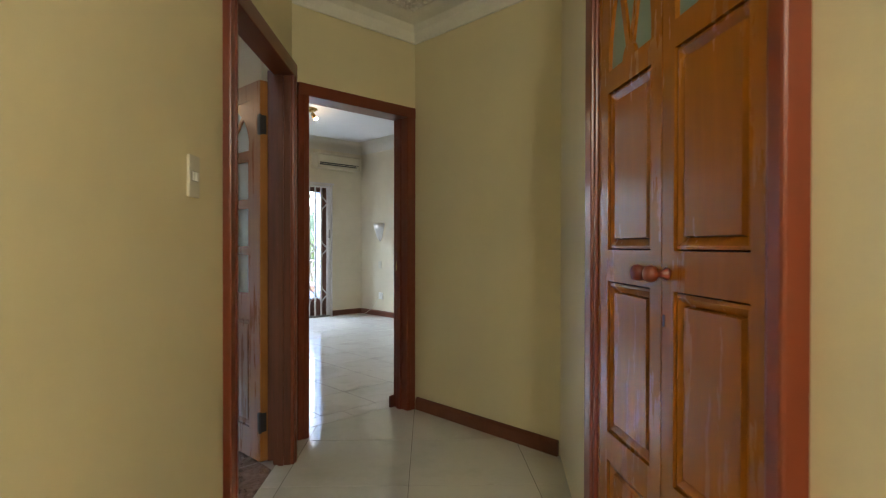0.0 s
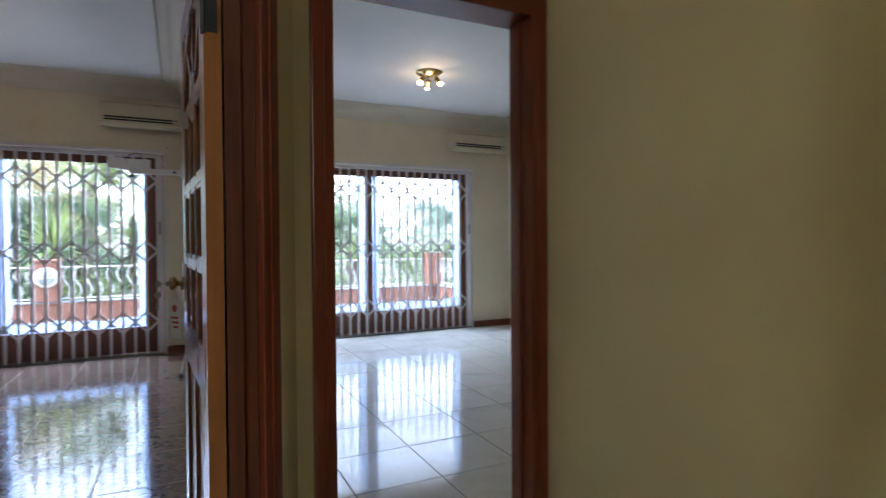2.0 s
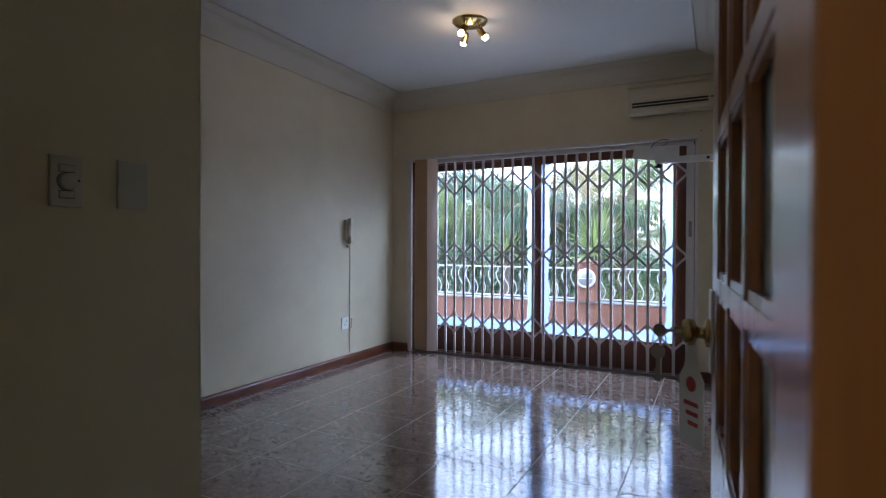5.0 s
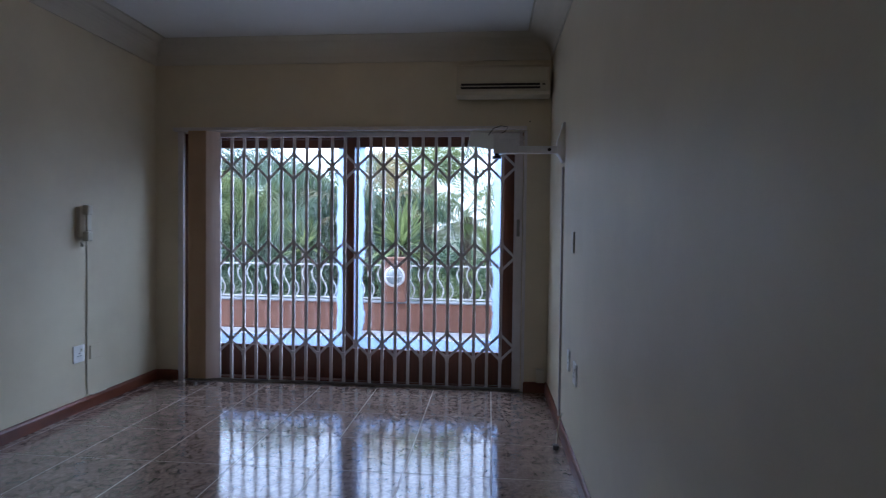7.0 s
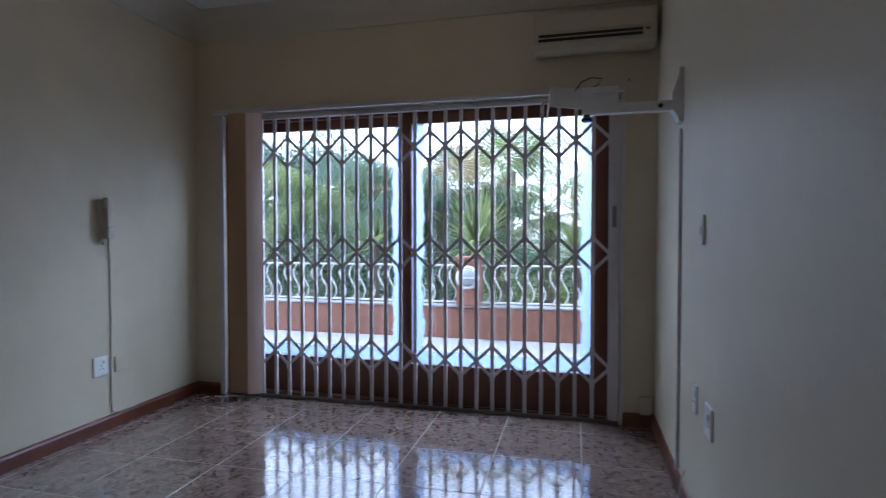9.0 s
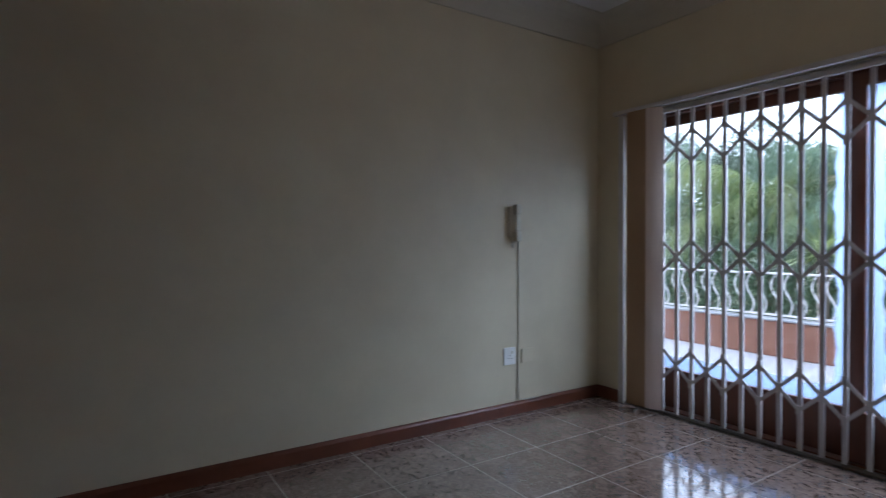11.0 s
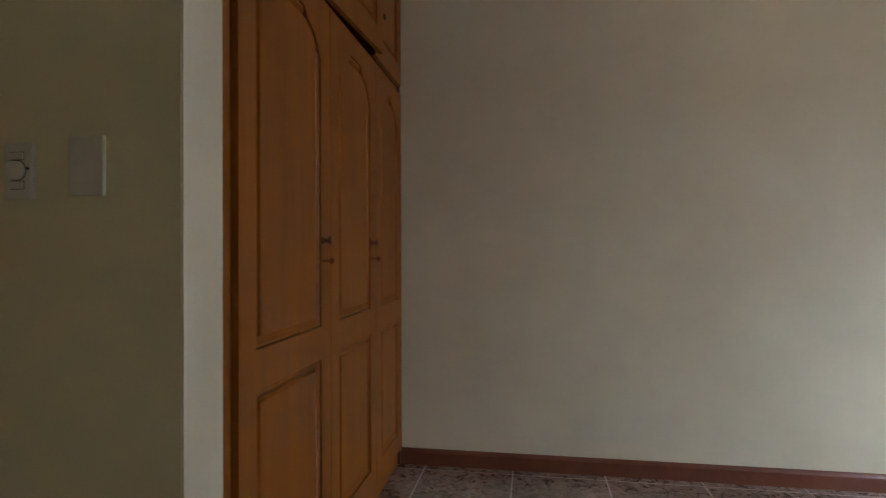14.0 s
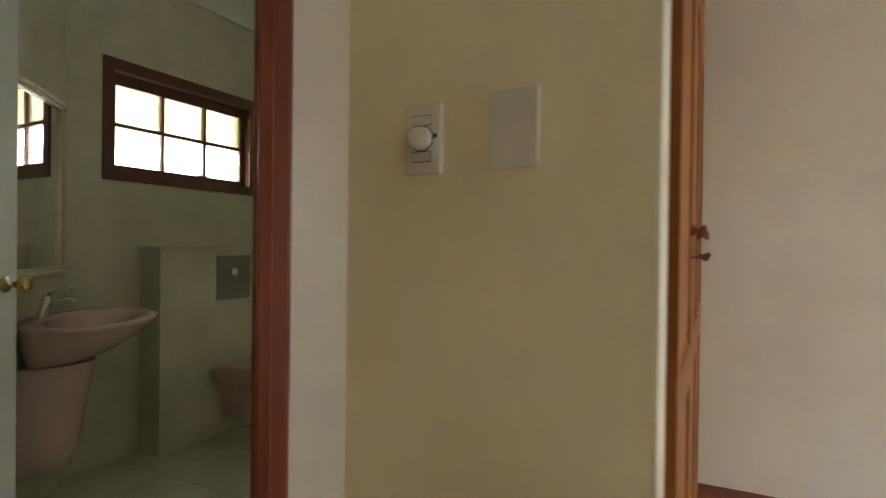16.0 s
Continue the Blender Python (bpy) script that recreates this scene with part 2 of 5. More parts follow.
wall("wall_hall_southeast", PIL, CLA, 0.15, HH + 0.3, M_PALE, label="cream painted plaster hall wall")
wall("wall_corridor_east", CLA, back2, 0.15, HH + 0.3, M_CREAM, label="cream painted plaster corridor wall")
wall("wall_corridor_end", back2, back1, 0.15, HH + 0.3, M_YELLOW, label="yellow painted plaster corridor end wall")
wall("wall_room_west", (XW, 3.9), (XW, YN), 0.2, CH + 0.2, M_CREAM, label="cream painted plaster bedroom wall")
wall("wall_room_north", (XW - 0.2, YN), (X2E + 0.2, YN), 0.22, CH + 0.2, M_CREAM, [(-0.72 - XW + 0.2, 2.205 - XW + 0.2, 0.0, 2.14), (3.08 - XW + 0.2, 5.965 - XW + 0.2, 0.0, 2.14)], label="cream plaster window wall with sliding door openings")
wall("wall_room_east", (XE, YN), (XE, 4.52), 0.12, CH + 0.2, M_CREAM, label="cream painted wall dividing the rooms")
wall("wall_room_east_recess", (2.478, 4.52), (2.478, 3.93), 0.12, CH + 0.2, M_CREAM, label="cream painted recess behind the open door")
wall("wall_second_room_east", (X2E, YN), (X2E, Y2 + 0.12), 0.2, CH + 0.2, M_CREAM, label="cream painted plaster bedroom wall")
wall("wall_bathroom_door", BA, BB, 0.12, CH + 0.2, M_CREAM, [(0.20, 1.085, -1, 2.075)], label="cream painted wall with a bathroom door opening")
wall("wall_switches", (0.95, 4.0), (0.95, 4.657), 0.15, CH + 0.2, M_YELLOW, label="yellow painted wall pier with switches")


def ceiling(name, pts, z, label, mat=M_CEIL):
    bm = prism(bmesh.new(), pts, z, z + 0.12)
    return tagged(part(name, bm, mat), label, "ceiling", kind="structure")


ceiling("ceiling_room", [(XW, 4.0), (0.95, 4.0), (0.95, 3.95), (1.75, 3.02), (1.9, 3.0), (2.60, 3.8), (XE + 0.05, 3.9), (XE + 0.05, YN), (XW, YN)], CH, "flat white painted bedroom ceiling")
ceiling("ceiling_second_room", [(XE + 0.05, Y2 + 0.05), (X2E, Y2 + 0.05), (X2E, YN), (XE + 0.05, YN)], CH + 0.001, "flat white painted second bedroom ceiling")

W0, W1 = Vector((0.27, 1.89)), Vector((1.60, 3.147))        # bathroom's slanting wall
M_BATH = material("pale_bathroom_wall_tile", (0.575, 0.55, 0.41), 0.3, (0.46, 0.445, 0.325), 3.5, fine=0.03)
wall("wall_bathroom_slant", W1, W0, 0.06, CH, M_BATH, label="pale tiled bathroom wall")
wall("wall_bathroom_south", (0.45, 1.89), (-1.25, 1.89), 0.2, CH, M_BATH, [(0.36, 1.40, 1.486, 2.13)], label="pale tiled bathroom wall with a window")
wall("wall_bathroom_west", (-1.25, 1.7), (-1.25, 4.0), 0.12, CH, M_BATH, label="pale tiled bathroom wall")
wall("wall_bathroom_north", (-1.3, 3.93), (0.82, 3.93), 0.1, CH, M_BATH, label="pale tiled bathroom wall")
ceiling("ceiling_hall", [tuple(back1), tuple(back2), tuple(CLA), tuple(PIL), (3.673, 4.05), (2.69, 4.05), tuple(D1E)], HH, "ornate white plaster hall ceiling", M_PLASTER)
ceiling("ceiling_bathroom", [(-1.3, 1.8), (0.3, 1.8), (1.75, 3.1), (0.9, 4.05), (-1.3, 4.05)], CH - 0.1, "white bathroom ceiling")


# ---- trims ----
def sweep(name, p0, p1, profile, mat, label, category, dent=0.0):
    """A moulding along p0 to p1; profile: (out from the wall to the right of the way, height)."""
    m, length = along(p0, p1)
    bm = bmesh.new()
    a = [bm.verts.new((0, -o, z)) for o, z in profile]
    b = [bm.verts.new((length, -o, z)) for o, z in profile]
    for i in range(len(profile)):
        j = (i + 1) % len(profile)
        bm.faces.new((a[i], a[j], b[j], b[i]))
    bm.faces.new(a)
    bm.faces.new(b[::-1])
    if dent:
        o, z = max(p[0] for p in profile) + 0.004, max(p[1] for p in profile)
        for i in range(int(length / dent)):
            box(bm, (i * dent, -o - 0.014, z - 0.010), (i * dent + dent * 0.5, -o, z))
    ob = part(name, bm, mat)
    ob.matrix_basis = m
    return tagged(ob, label, category, kind="structure")


SK = [(0.0, 0.0), (0.020, 0.0), (0.020, 0.068), (0.013, 0.080), (0.004, 0.086), (0.0, 0.086)]
SKL = "dark varnished wooden skirting board along the wall"
for a, b in (((XW, 4.672), (XW, YN)), ((XW, YN), (-0.74, YN)), ((2.225, YN), (XE, YN)), ((XE, YN), (XE, 4.68)), ((5.985, YN), (X2E, YN)), ((X2E, YN), (X2E, 4.2)), ((2.54, 4.2), (2.54, YN)), ((2.54, YN), (3.06, YN)),
             ((3.673, 4.0), (3.673, 2.81)), (tuple(D1E), (2.685, 4.01)), ((X2E, 4.15), (3.55, 4.15))):
    sweep("baseboard", a, b, SK, M_SKIRT, SKL, "skirting board")
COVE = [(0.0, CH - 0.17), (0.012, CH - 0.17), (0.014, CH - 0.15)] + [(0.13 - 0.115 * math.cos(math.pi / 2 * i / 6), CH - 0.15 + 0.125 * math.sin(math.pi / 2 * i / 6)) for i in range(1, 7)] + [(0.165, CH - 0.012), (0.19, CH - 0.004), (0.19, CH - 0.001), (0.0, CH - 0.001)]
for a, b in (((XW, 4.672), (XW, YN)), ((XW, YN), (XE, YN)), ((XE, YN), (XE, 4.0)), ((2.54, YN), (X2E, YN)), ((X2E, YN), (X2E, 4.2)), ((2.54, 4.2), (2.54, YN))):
    sweep("cornice_trim", a, b, COVE, M_COVE_SHADE, "white coved plaster ceiling cornice with a beaded edge, coloured as shaded", "cornice", dent=0.024 if a[0] == b[0] and a[0] < 2.5 else 0.0)
HCOVE = [(0.0, HH - 0.13), (0.015, HH - 0.13), (0.03, HH - 0.11), (0.05, HH - 0.07), (0.09, HH - 0.04), (0.15, HH - 0.03), (0.20, HH - 0.015), (0.20, HH - 0.002), (0.0, HH - 0.002)]
for a, b in ((tuple(D1E), HC), (HC, (3.673, Y2)), ((3.673, Y2), tuple(PIL)), (tuple(PIL), tuple(CLA)), (tuple(CLA), tuple(back2)), (tuple(back1), tuple(D1E))):
    sweep("cornice_trim", a, b, HCOVE, M_PLASTER, "ornate white plaster hall cornice", "cornice")
sweep("cornice_trim", (0.3, 1.89), (-1.25, 1.89), [(o, z - 0.1) for o, z in COVE], M_CEIL, "white coved plaster bathroom cornice", "cornice")
# raised scrolls and rosettes of the hall ceiling
bm = bmesh.new()
for base, d, ln in (((2.75, 3.80), Vector((1, 0)), 0.8), ((3.44, 3.78), Vector((0, -1)), 0.9)):
    for i in range(int(ln / 0.11)):
        p = Vector(base) + d * (0.05 + i * 0.11)
        lathe(bm, [(0.034, HH - 0.001), (0.030, HH - 0.014), (0.014, HH - 0.018), (0.010, HH - 0.024), (0.004, HH - 0.027)], 9, pose(p.x, p.y, 0))
        for k in range(5):
            a = k * 1.26 + i
            lathe(bm, [(0.014, HH - 0.001), (0.011, HH - 0.012), (0.003, HH - 0.017)], 6, pose(p.x + 0.048 * math.cos(a), p.y + 0.048 * math.sin(a), 0))
for o in (0.30, 0.36):
    tube(bm, [(2.72, Y2 - o, HH - 0.004), (3.673 - o, Y2 - o, HH - 0.004), (3.673 - o, 2.9, HH - 0.004)], 0.014, 6)
tagged(part("ceiling_rose_trim", bm, M_PLASTER), "raised plaster scrolls on the hall ceiling", "plaster moulding", kind="structure")


# ---- door frames ----
def door_frame(name, m, width, height, depth, proud, face, mat, label):
    """Stands on the seen wall face (y = 0 there, +y into the wall); origin at the outer left foot."""
    root = empty(name, m, label=label, category="door frame", kind="structure")
    for nm, a, b in (("jamb", 0, face), ("jamb", width - face, width)):
        j = part(nm, boxes(((a, -proud, 0), (b, depth, height)), bevel=0.006), mat, root)
        inner = (b, b + 0.014) if a == 0 else (a - 0.014, a)
        part("stop", boxes(((inner[0], depth * 0.30, 0), (inner[1], depth * 0.62, height - face)), bevel=0.003), mat, j)
    part("head", boxes(((0, -proud - 0.002, height - face), (width, depth, height + 0.001)), bevel=0.006), M_MAHOG_H, root)
    part("bead", boxes(((face * 0.55, -proud - 0.006, 0), (face * 0.62, -proud + 0.002, height - face)), ((width - face * 0.62, -proud - 0.006, 0), (width - face * 0.55, -proud + 0.002, height - face))), mat, root)
    return root


m, ln = along(D1A, D1B)
d1 = door_frame("door_1", m, ln, 2.135, 0.078, 0.03, 0.075, M_MAHOG, "dark red mahogany frame of the open glazed door")
# shade inside the door reveal and rebate, put in as dark linings
part("rebate_shade", boxes(((ln - 0.022, 0.079, 0), (ln - 0.002, 0.125, 2.10)), bevel=0.003), M_DARKWOOD, d1, "added dark lining for the shaded rebate")
part("reveal_shade", boxes(((ln - 0.0795, -0.012, 0), (ln - 0.0755, 0.0225, 2.058)), ((ln - 0.0795, 0.0495, 0), (ln - 0.0755, 0.0785, 2.058)), ((ln - 0.0925, 0.021, 0), (ln - 0.0895, 0.050, 2.058)), bevel=0.001), M_DARKWOOD, d1, "added dark lining for the shaded door reveal")
d2 = door_frame("door_2", pose(2.741, Y2, 0), 0.915, 2.13, 0.13, 0.027, 0.073, M_MAHOG, "dark red mahogany frame of an open doorway")
part("strike_plate", boxes(((0.838, 0.055, 0.98), (0.843, 0.10, 1.05)), bevel=0.002), material("brass", (0.65, 0.50, 0.22), 0.25, metal=1.0), d2, "small brass strike plate")
m, ln = along(BA, BB)
door_frame("door_3", m @ pose(0.147, 0, 0), 0.985, 2.12, 0.13, 0.025, 0.06, M_MAHOG, "dark red mahogany bathroom door frame")

# ---- metals and glass ----
M_BRASS = bpy.data.materials["brass"]
M_CHROME = material("chrome", (0.75, 0.75, 0.76), 0.12, metal=1.0, fine=0.02)
M_STEEL = material("dull_steel", (0.28, 0.27, 0.25), 0.35, metal=1.0)
M_BLACK = material("black_iron", (0.02, 0.02, 0.022), 0.5)


def glass(name, tint, rough, alpha_mix):
    m = bpy.data.materials.new(name)
    m.use_nodes = True
    b = m.node_tree.nodes["Principled BSDF"]
    b.inputs["Base Color"].default_value = (*tint, 1)
    b.inputs["Roughness"].default_value = rough
    b.inputs["Transmission Weight"].default_value = alpha_mix
    b.inputs["IOR"].default_value = 1.45
    return m


M_GLASS = glass("clear_glass", (0.97, 0.98, 0.98), 0.0, 1.0)
M_FROST = glass("frosted_glass", (0.86, 0.92, 0.90), 0.45, 0.55)
# upper bathroom panes: the eave's reflection is put into the glass tint
M_FROST_EAVE = glass("eave_tinted_frosted_glass", (0.17, 0.155, 0.085), 0.6, 0.9)
M_FROSTW = glass("white_frosted_glass", (0.97, 0.97, 0.95), 0.6, 0.9)
M_MIRROR = material("mirror_silver", (0.86, 0.87, 0.86), 0.02, metal=1.0, fine=0.0)


def glow(name, color, strength):
    m = bpy.data.materials.new(name)
    m.use_nodes = True
    b = m.node_tree.nodes["Principled BSDF"]
    b.inputs["Base Color"].default_value = (*color, 1)
    b.inputs["Emission Color"].default_value = (*color, 1)
    b.inputs["Emission Strength"].default_value = strength
    return m


M_BULB = glow("lit_bulb", (1.0, 0.74, 0.42), 9.0)


def panel_frame(bm, x0, x1, z0, z1, holes, y0, y1):
    """A slab from x0..x1, z0..z1 with square holes, each (xa, xb, za, zb)."""
    cells_x = sorted({x0, x1, *[v for h in holes for v in h[:2]]})
    cells_z = sorted({z0, z1, *[v for h in holes for v in h[2:]]})
    for i in range(len(cells_x) - 1):
        for k in range(len(cells_z) - 1):
            cx, cz = (cells_x[i] + cells_x[i + 1]) / 2, (cells_z[k] + cells_z[k + 1]) / 2
            if not any(h[0] < cx < h[1] and h[2] < cz < h[3] for h in holes):
                box(bm, (cells_x[i], y0, cells_z[k]), (cells_x[i + 1], y1, cells_z[k + 1]))
    bmesh.ops.remove_doubles(bm, verts=bm.verts, dist=1e-5)
    seen, dead = {}, []
    for f in bm.faces:
        key = tuple(sorted(v.index for v in f.verts))
        if key in seen:
            dead += [f, seen[key]]
        seen[key] = f
    bmesh.ops.delete(bm, geom=list(set(dead)), context="FACES")
    return bm


def raised(x0, x1, z0, z1, y, depth, arch=0.0, steps=10):
    """A fielded panel lying on y = 0 with sloping borders, its top arched by arch."""
    bm = bmesh.new()

    def ring(inset, yy):
        a, b, lo = x0 + inset, x1 - inset, z0 + inset
        pts = [(a, yy, lo), (b, yy, lo)]
        hi = z1 - inset
        if arch:
            for i in range(steps + 1):
                t = i / steps
                pts.append((b + (a - b) * t, yy, hi - arch + arch * math.sin(math.pi * t)))
        else:
            pts += [(b, yy, hi), (a, yy, hi)]
        return [bm.verts.new(p) for p in pts]

    rings = [ring(0, y), ring(0.004, y - depth * 0.9), ring(0.012, y - depth), ring(0.030, y - depth * 0.35), ring(0.034, y - depth * 0.9)]
    for p, q in zip(rings, rings[1:]):
        for i in range(len(p)):
            j = (i + 1) % len(p)
            bm.faces.new((p[i], p[j], q[j], q[i]))
    bm.faces.new(rings[-1])
    bm.faces.new(rings[0][::-1])
    return bm


def fan(x0, x1, z0, z1, y0, y1, n=3, rim=0.025):
    """Arched head of a glazed door: spandrels round a half ellipse, a hub and spokes."""
    bm = bmesh.new()
    pieces = []
    cx, rx, rz, steps = (x0 + x1) / 2, (x1 - x0) / 2, z1 - z0, 20
    for i in range(steps):
        a0, a1 = math.pi * i / steps, math.pi * (i + 1) / steps
        p0, p1 = (cx + rx * math.cos(a0), z0 + rz * math.sin(a0)), (cx + rx * math.cos(a1), z0 + rz * math.sin(a1))
        sub = bmesh.new()
        pts = [p0, p1, (p1[0], z1), (p0[0], z1)]
        lo = [sub.verts.new((x, y0, z)) for x, z in pts]
        hi = [sub.verts.new((x, y1, z)) for x, z in pts]
        sub.faces.new(lo)
        sub.faces.new(hi[::-1])
        for k in range(4):
            j = (k + 1) % 4
            sub.faces.new((lo[k], hi[k], hi[j], lo[j]))
        merge(bm, sub)
    pieces.append(("spandrel", bm))
    bm = bmesh.new()
    hub = 0.30 * rx
    m = Matrix.Translation((cx, (y0 + y1) / 2, z0)) @ Matrix.Rotation(radians(90), 4, "X")
    lathe(bm, [(hub, -(y1 - y0) / 2 + 0.001), (hub, (y1 - y0) / 2 - 0.001)], 20, m)
    pieces.append(("hub", bm))
    for i in range(1, n + 1):
        a = math.pi * i / (n + 1)
        d = Vector((math.cos(a) * rx, 0, math.sin(a) * rz))
        bm, sub = bmesh.new(), bmesh.new()
        box(sub, (hub * 0.9, y0 + 0.003, -0.012), (d.length, y1 - 0.003, 0.012))
        merge(bm, sub, Matrix.Translation((cx, 0, z0)) @ Matrix.Rotation(-math.atan2(d.z, d.x), 4, "Y"))
        pieces.append(("spoke", bm))
    return pieces


# ---- first room's glazed door leaf ----
hinge, tip = Vector((2.423, 3.832)), Vector((2.3735, 4.6425))
m, lw = along(hinge, tip)
leaf = empty("glazed_door", m, label="open brown varnished door with glazed fanlight panes", category="door")
cols = [(0.12, 0.296), (0.317, 0.493), (0.514, 0.69)]
rows = [(0.89, 1.118), (1.145, 1.373), (1.40, 1.628)]
holes = [(a, b, c, d) for a, b in cols for c, d in rows] + [(0.12, 0.69, 1.675, 1.945), (0.12, 0.385, 0.17, 0.76), (0.425, 0.69, 0.17, 0.76)]
part("leaf_frame", panel_frame(bmesh.new(), 0.0, 0.812, 0.012, 2.035, holes, -0.044, 0.0), M_LEAF, leaf)
for nm, bm in fan(0.12, 0.69, 1.675, 1.945, -0.034, -0.004):
    part(nm, bm, M_LEAF, leaf)
# hall light on the hinge edge, painted as a golden strip of the same wood
part("lit_edge_strip", boxes(((-0.003, -0.043, 0.014), (-0.0005, -0.001, 2.033))), material("lit_edge_wood", (0.33, 0.135, 0.028), 0.4, (0.27, 0.105, 0.022), 6, stretch=(5, 5, 0.4)), leaf, "hinge edge coloured golden for the light on it")
part("pane", boxes(((0.121, -0.021, 1.676), (0.689, -0.017, 1.944))), M_FROST, leaf, "frosted arched glass pane")
for a, b in cols:
    for c, d in rows:
        part("pane", boxes(((a + 0.001, -0.021, c + 0.001), (b - 0.001, -0.017, d - 0.001))), M_FROST, leaf, "frosted glass pane")
        fr = panel_frame(bmesh.new(), a, b, c, d, [(a + 0.012, b - 0.012, c + 0.012, d - 0.012)], 0.0 - 0.012, -0.003)
        part("glazing_bead", fr, M_LEAF, leaf)
for a, b in ((0.12, 0.385), (0.425, 0.69)):
    p = part("lower_panel", raised(a, b, 0.17, 0.76, 0.0, 0.012), M_LEAF, leaf)
    p.matrix_basis = Matrix.Translation((0, -0.022, 0)) @ Matrix.Diagonal((1, -1, 1, 1))
for z in (0.22, 1.80):
    part("hinge", lathe(boxes(((-0.006, -0.034, z - 0.05), (0.0, 0.002, z + 0.05)), ((-0.002, 0.0, z - 0.05), (0.020, 0.004, z + 0.05))), [(0.008, z - 0.055), (0.008, z + 0.055)], 10), M_BLACK, leaf, "black steel hinge")
lock = part("lock_plate", boxes(((0.75, 0.0, 0.97), (0.80, 0.006, 1.12)), bevel=0.002), M_PLASTIC, leaf, "ivory lock plate")
kn = part("knob", lathe(bmesh.new(), [(0.026, 0.0), (0.026, 0.006), (0.011, 0.010), (0.011, 0.020), (0.023, 0.026), (0.026, 0.036), (0.021, 0.046), (0.006, 0.048)], 20, Matrix.Translation((0.775, 0.006, 1.04)) @ Matrix.Rotation(radians(-90), 4, "X")), M_BRASS, leaf, "round brass door knob", smooth=True)
part("keyhole_cylinder", lathe(bmesh.new(), [(0.010, -0.004), (0.010, 0.012)], 12, Matrix.Translation((0.775, 0.054, 1.04)) @ Matrix.Rotation(radians(-90), 4, "X")), M_STEEL, kn)
keys = empty("key_bunch", leaf.matrix_basis @ pose(0.779, 0.092, 1.04), label="bunch of dark steel keys hanging from the door lock", category="keys")
bm = lathe(bmesh.new(), [(0.012, -0.0015), (0.012, 0.0015)], 14, Matrix.Rotation(radians(90), 4, "Y") @ pose(0, 0, 0))
box(bm, (-0.0015, -0.026, -0.002), (0.0015, -0.006, 0.002))
part("lock_key", bm, M_STEEL, keys)
part("key_ring", tube(bmesh.new(), [(0.0, 0.012 * math.cos(a), -0.018 + 0.014 * math.sin(a)) for a in [2 * math.pi * i / 14 for i in range(15)]], 0.0014, 6), M_STEEL, keys)
bm = lathe(bmesh.new(), [(0.013, -0.0015), (0.013, 0.0015)], 14, Matrix.Translation((0, 0.002, -0.042)) @ Matrix.Rotation(radians(90), 4, "Y"))
box(bm, (-0.0014, -0.002, -0.098), (0.0014, 0.006, -0.05))
box(bm, (-0.0014, 0.006, -0.095), (0.0014, 0.010, -0.088))
box(bm, (-0.0014, 0.006, -0.080), (0.0014, 0.009, -0.074))
part("hanging_key", bm, M_STEEL, keys)
tag = empty("door_tag", leaf.matrix_basis @ pose(0.768, 0.036, 0.925, 0, 0, 35), label="white paper tag with red print hanging from the knob", category="tag")
bm = bmesh.new()
pts = [(-0.028, -0.095), (0.028, -0.095), (0.034, -0.085), (0.034, 0.03), (0.02, 0.05), (0.008, 0.092), (-0.008, 0.092), (-0.02, 0.05), (-0.034, 0.03), (-0.034, -0.085)]
prism(bm, pts, -0.001, 0.001)
card = part("tag_card", bm, material("white_card", (0.80, 0.78, 0.76), 0.7), tag)
card.matrix_basis = Matrix.Rotation(radians(90), 4, "X")
M_RED = material("red_print", (0.45, 0.05, 0.06), 0.6)
bm = lathe(bmesh.new(), [(0.014, 0.0012), (0.014, 0.0016)], 16, Matrix.Translation((0, 0, 0.02)) @ Matrix.Rotation(radians(-90), 4, "X"))
for i in range(3):
    box(bm, (-0.02, 0.0012, -0.02 - i * 0.018), (0.02 - 0.006 * i, 0.0016, -0.012 - i * 0.018))
part("print", bm, M_RED, tag, "red round mark and bars of print")


# ---- hall cupboard ----
cup = empty("hall_cupboard", pose(CLA.x + 0.004 * CU.x, CLA.y + 0.004 * CU.y, 0, 0, 0, CA + 180), label="orange varnished double cupboard doors in a dark frame", category="cupboard")
CW, PL, PR = 0.925, 0.104, 0.045           # width over all, left and right post
for nm, a, b in (("frame_post", 0.0, PL), ("frame_post", CW - PR, CW)):
    pt = part(nm, boxes(((a, -0.05, 0), (b if a else 0.062, 0.10, 2.16)), bevel=0.008), M_MAHOG, cup)
    if not a:
        part("post_bead", boxes(((0.064, -0.043, 0), (0.082, 0.09, 2.09)), bevel=0.006), M_MAHOG, pt)
        part("post_rebate", boxes(((0.084, -0.034, 0), (PL, 0.09, 2.09)), bevel=0.004), M_OAK, pt)
part("frame_head", boxes(((0.0, -0.052, 2.092), (CW, 0.10, 2.162)), bevel=0.006), M_MAHOG_H, cup)
part("plinth", boxes(((PL + 0.001, -0.02, 0), (CW - PR - 0.001, 0.10, 0.075)), bevel=0.004), M_MAHOG, cup)
LW = (CW - PL - PR - 0.008) / 2
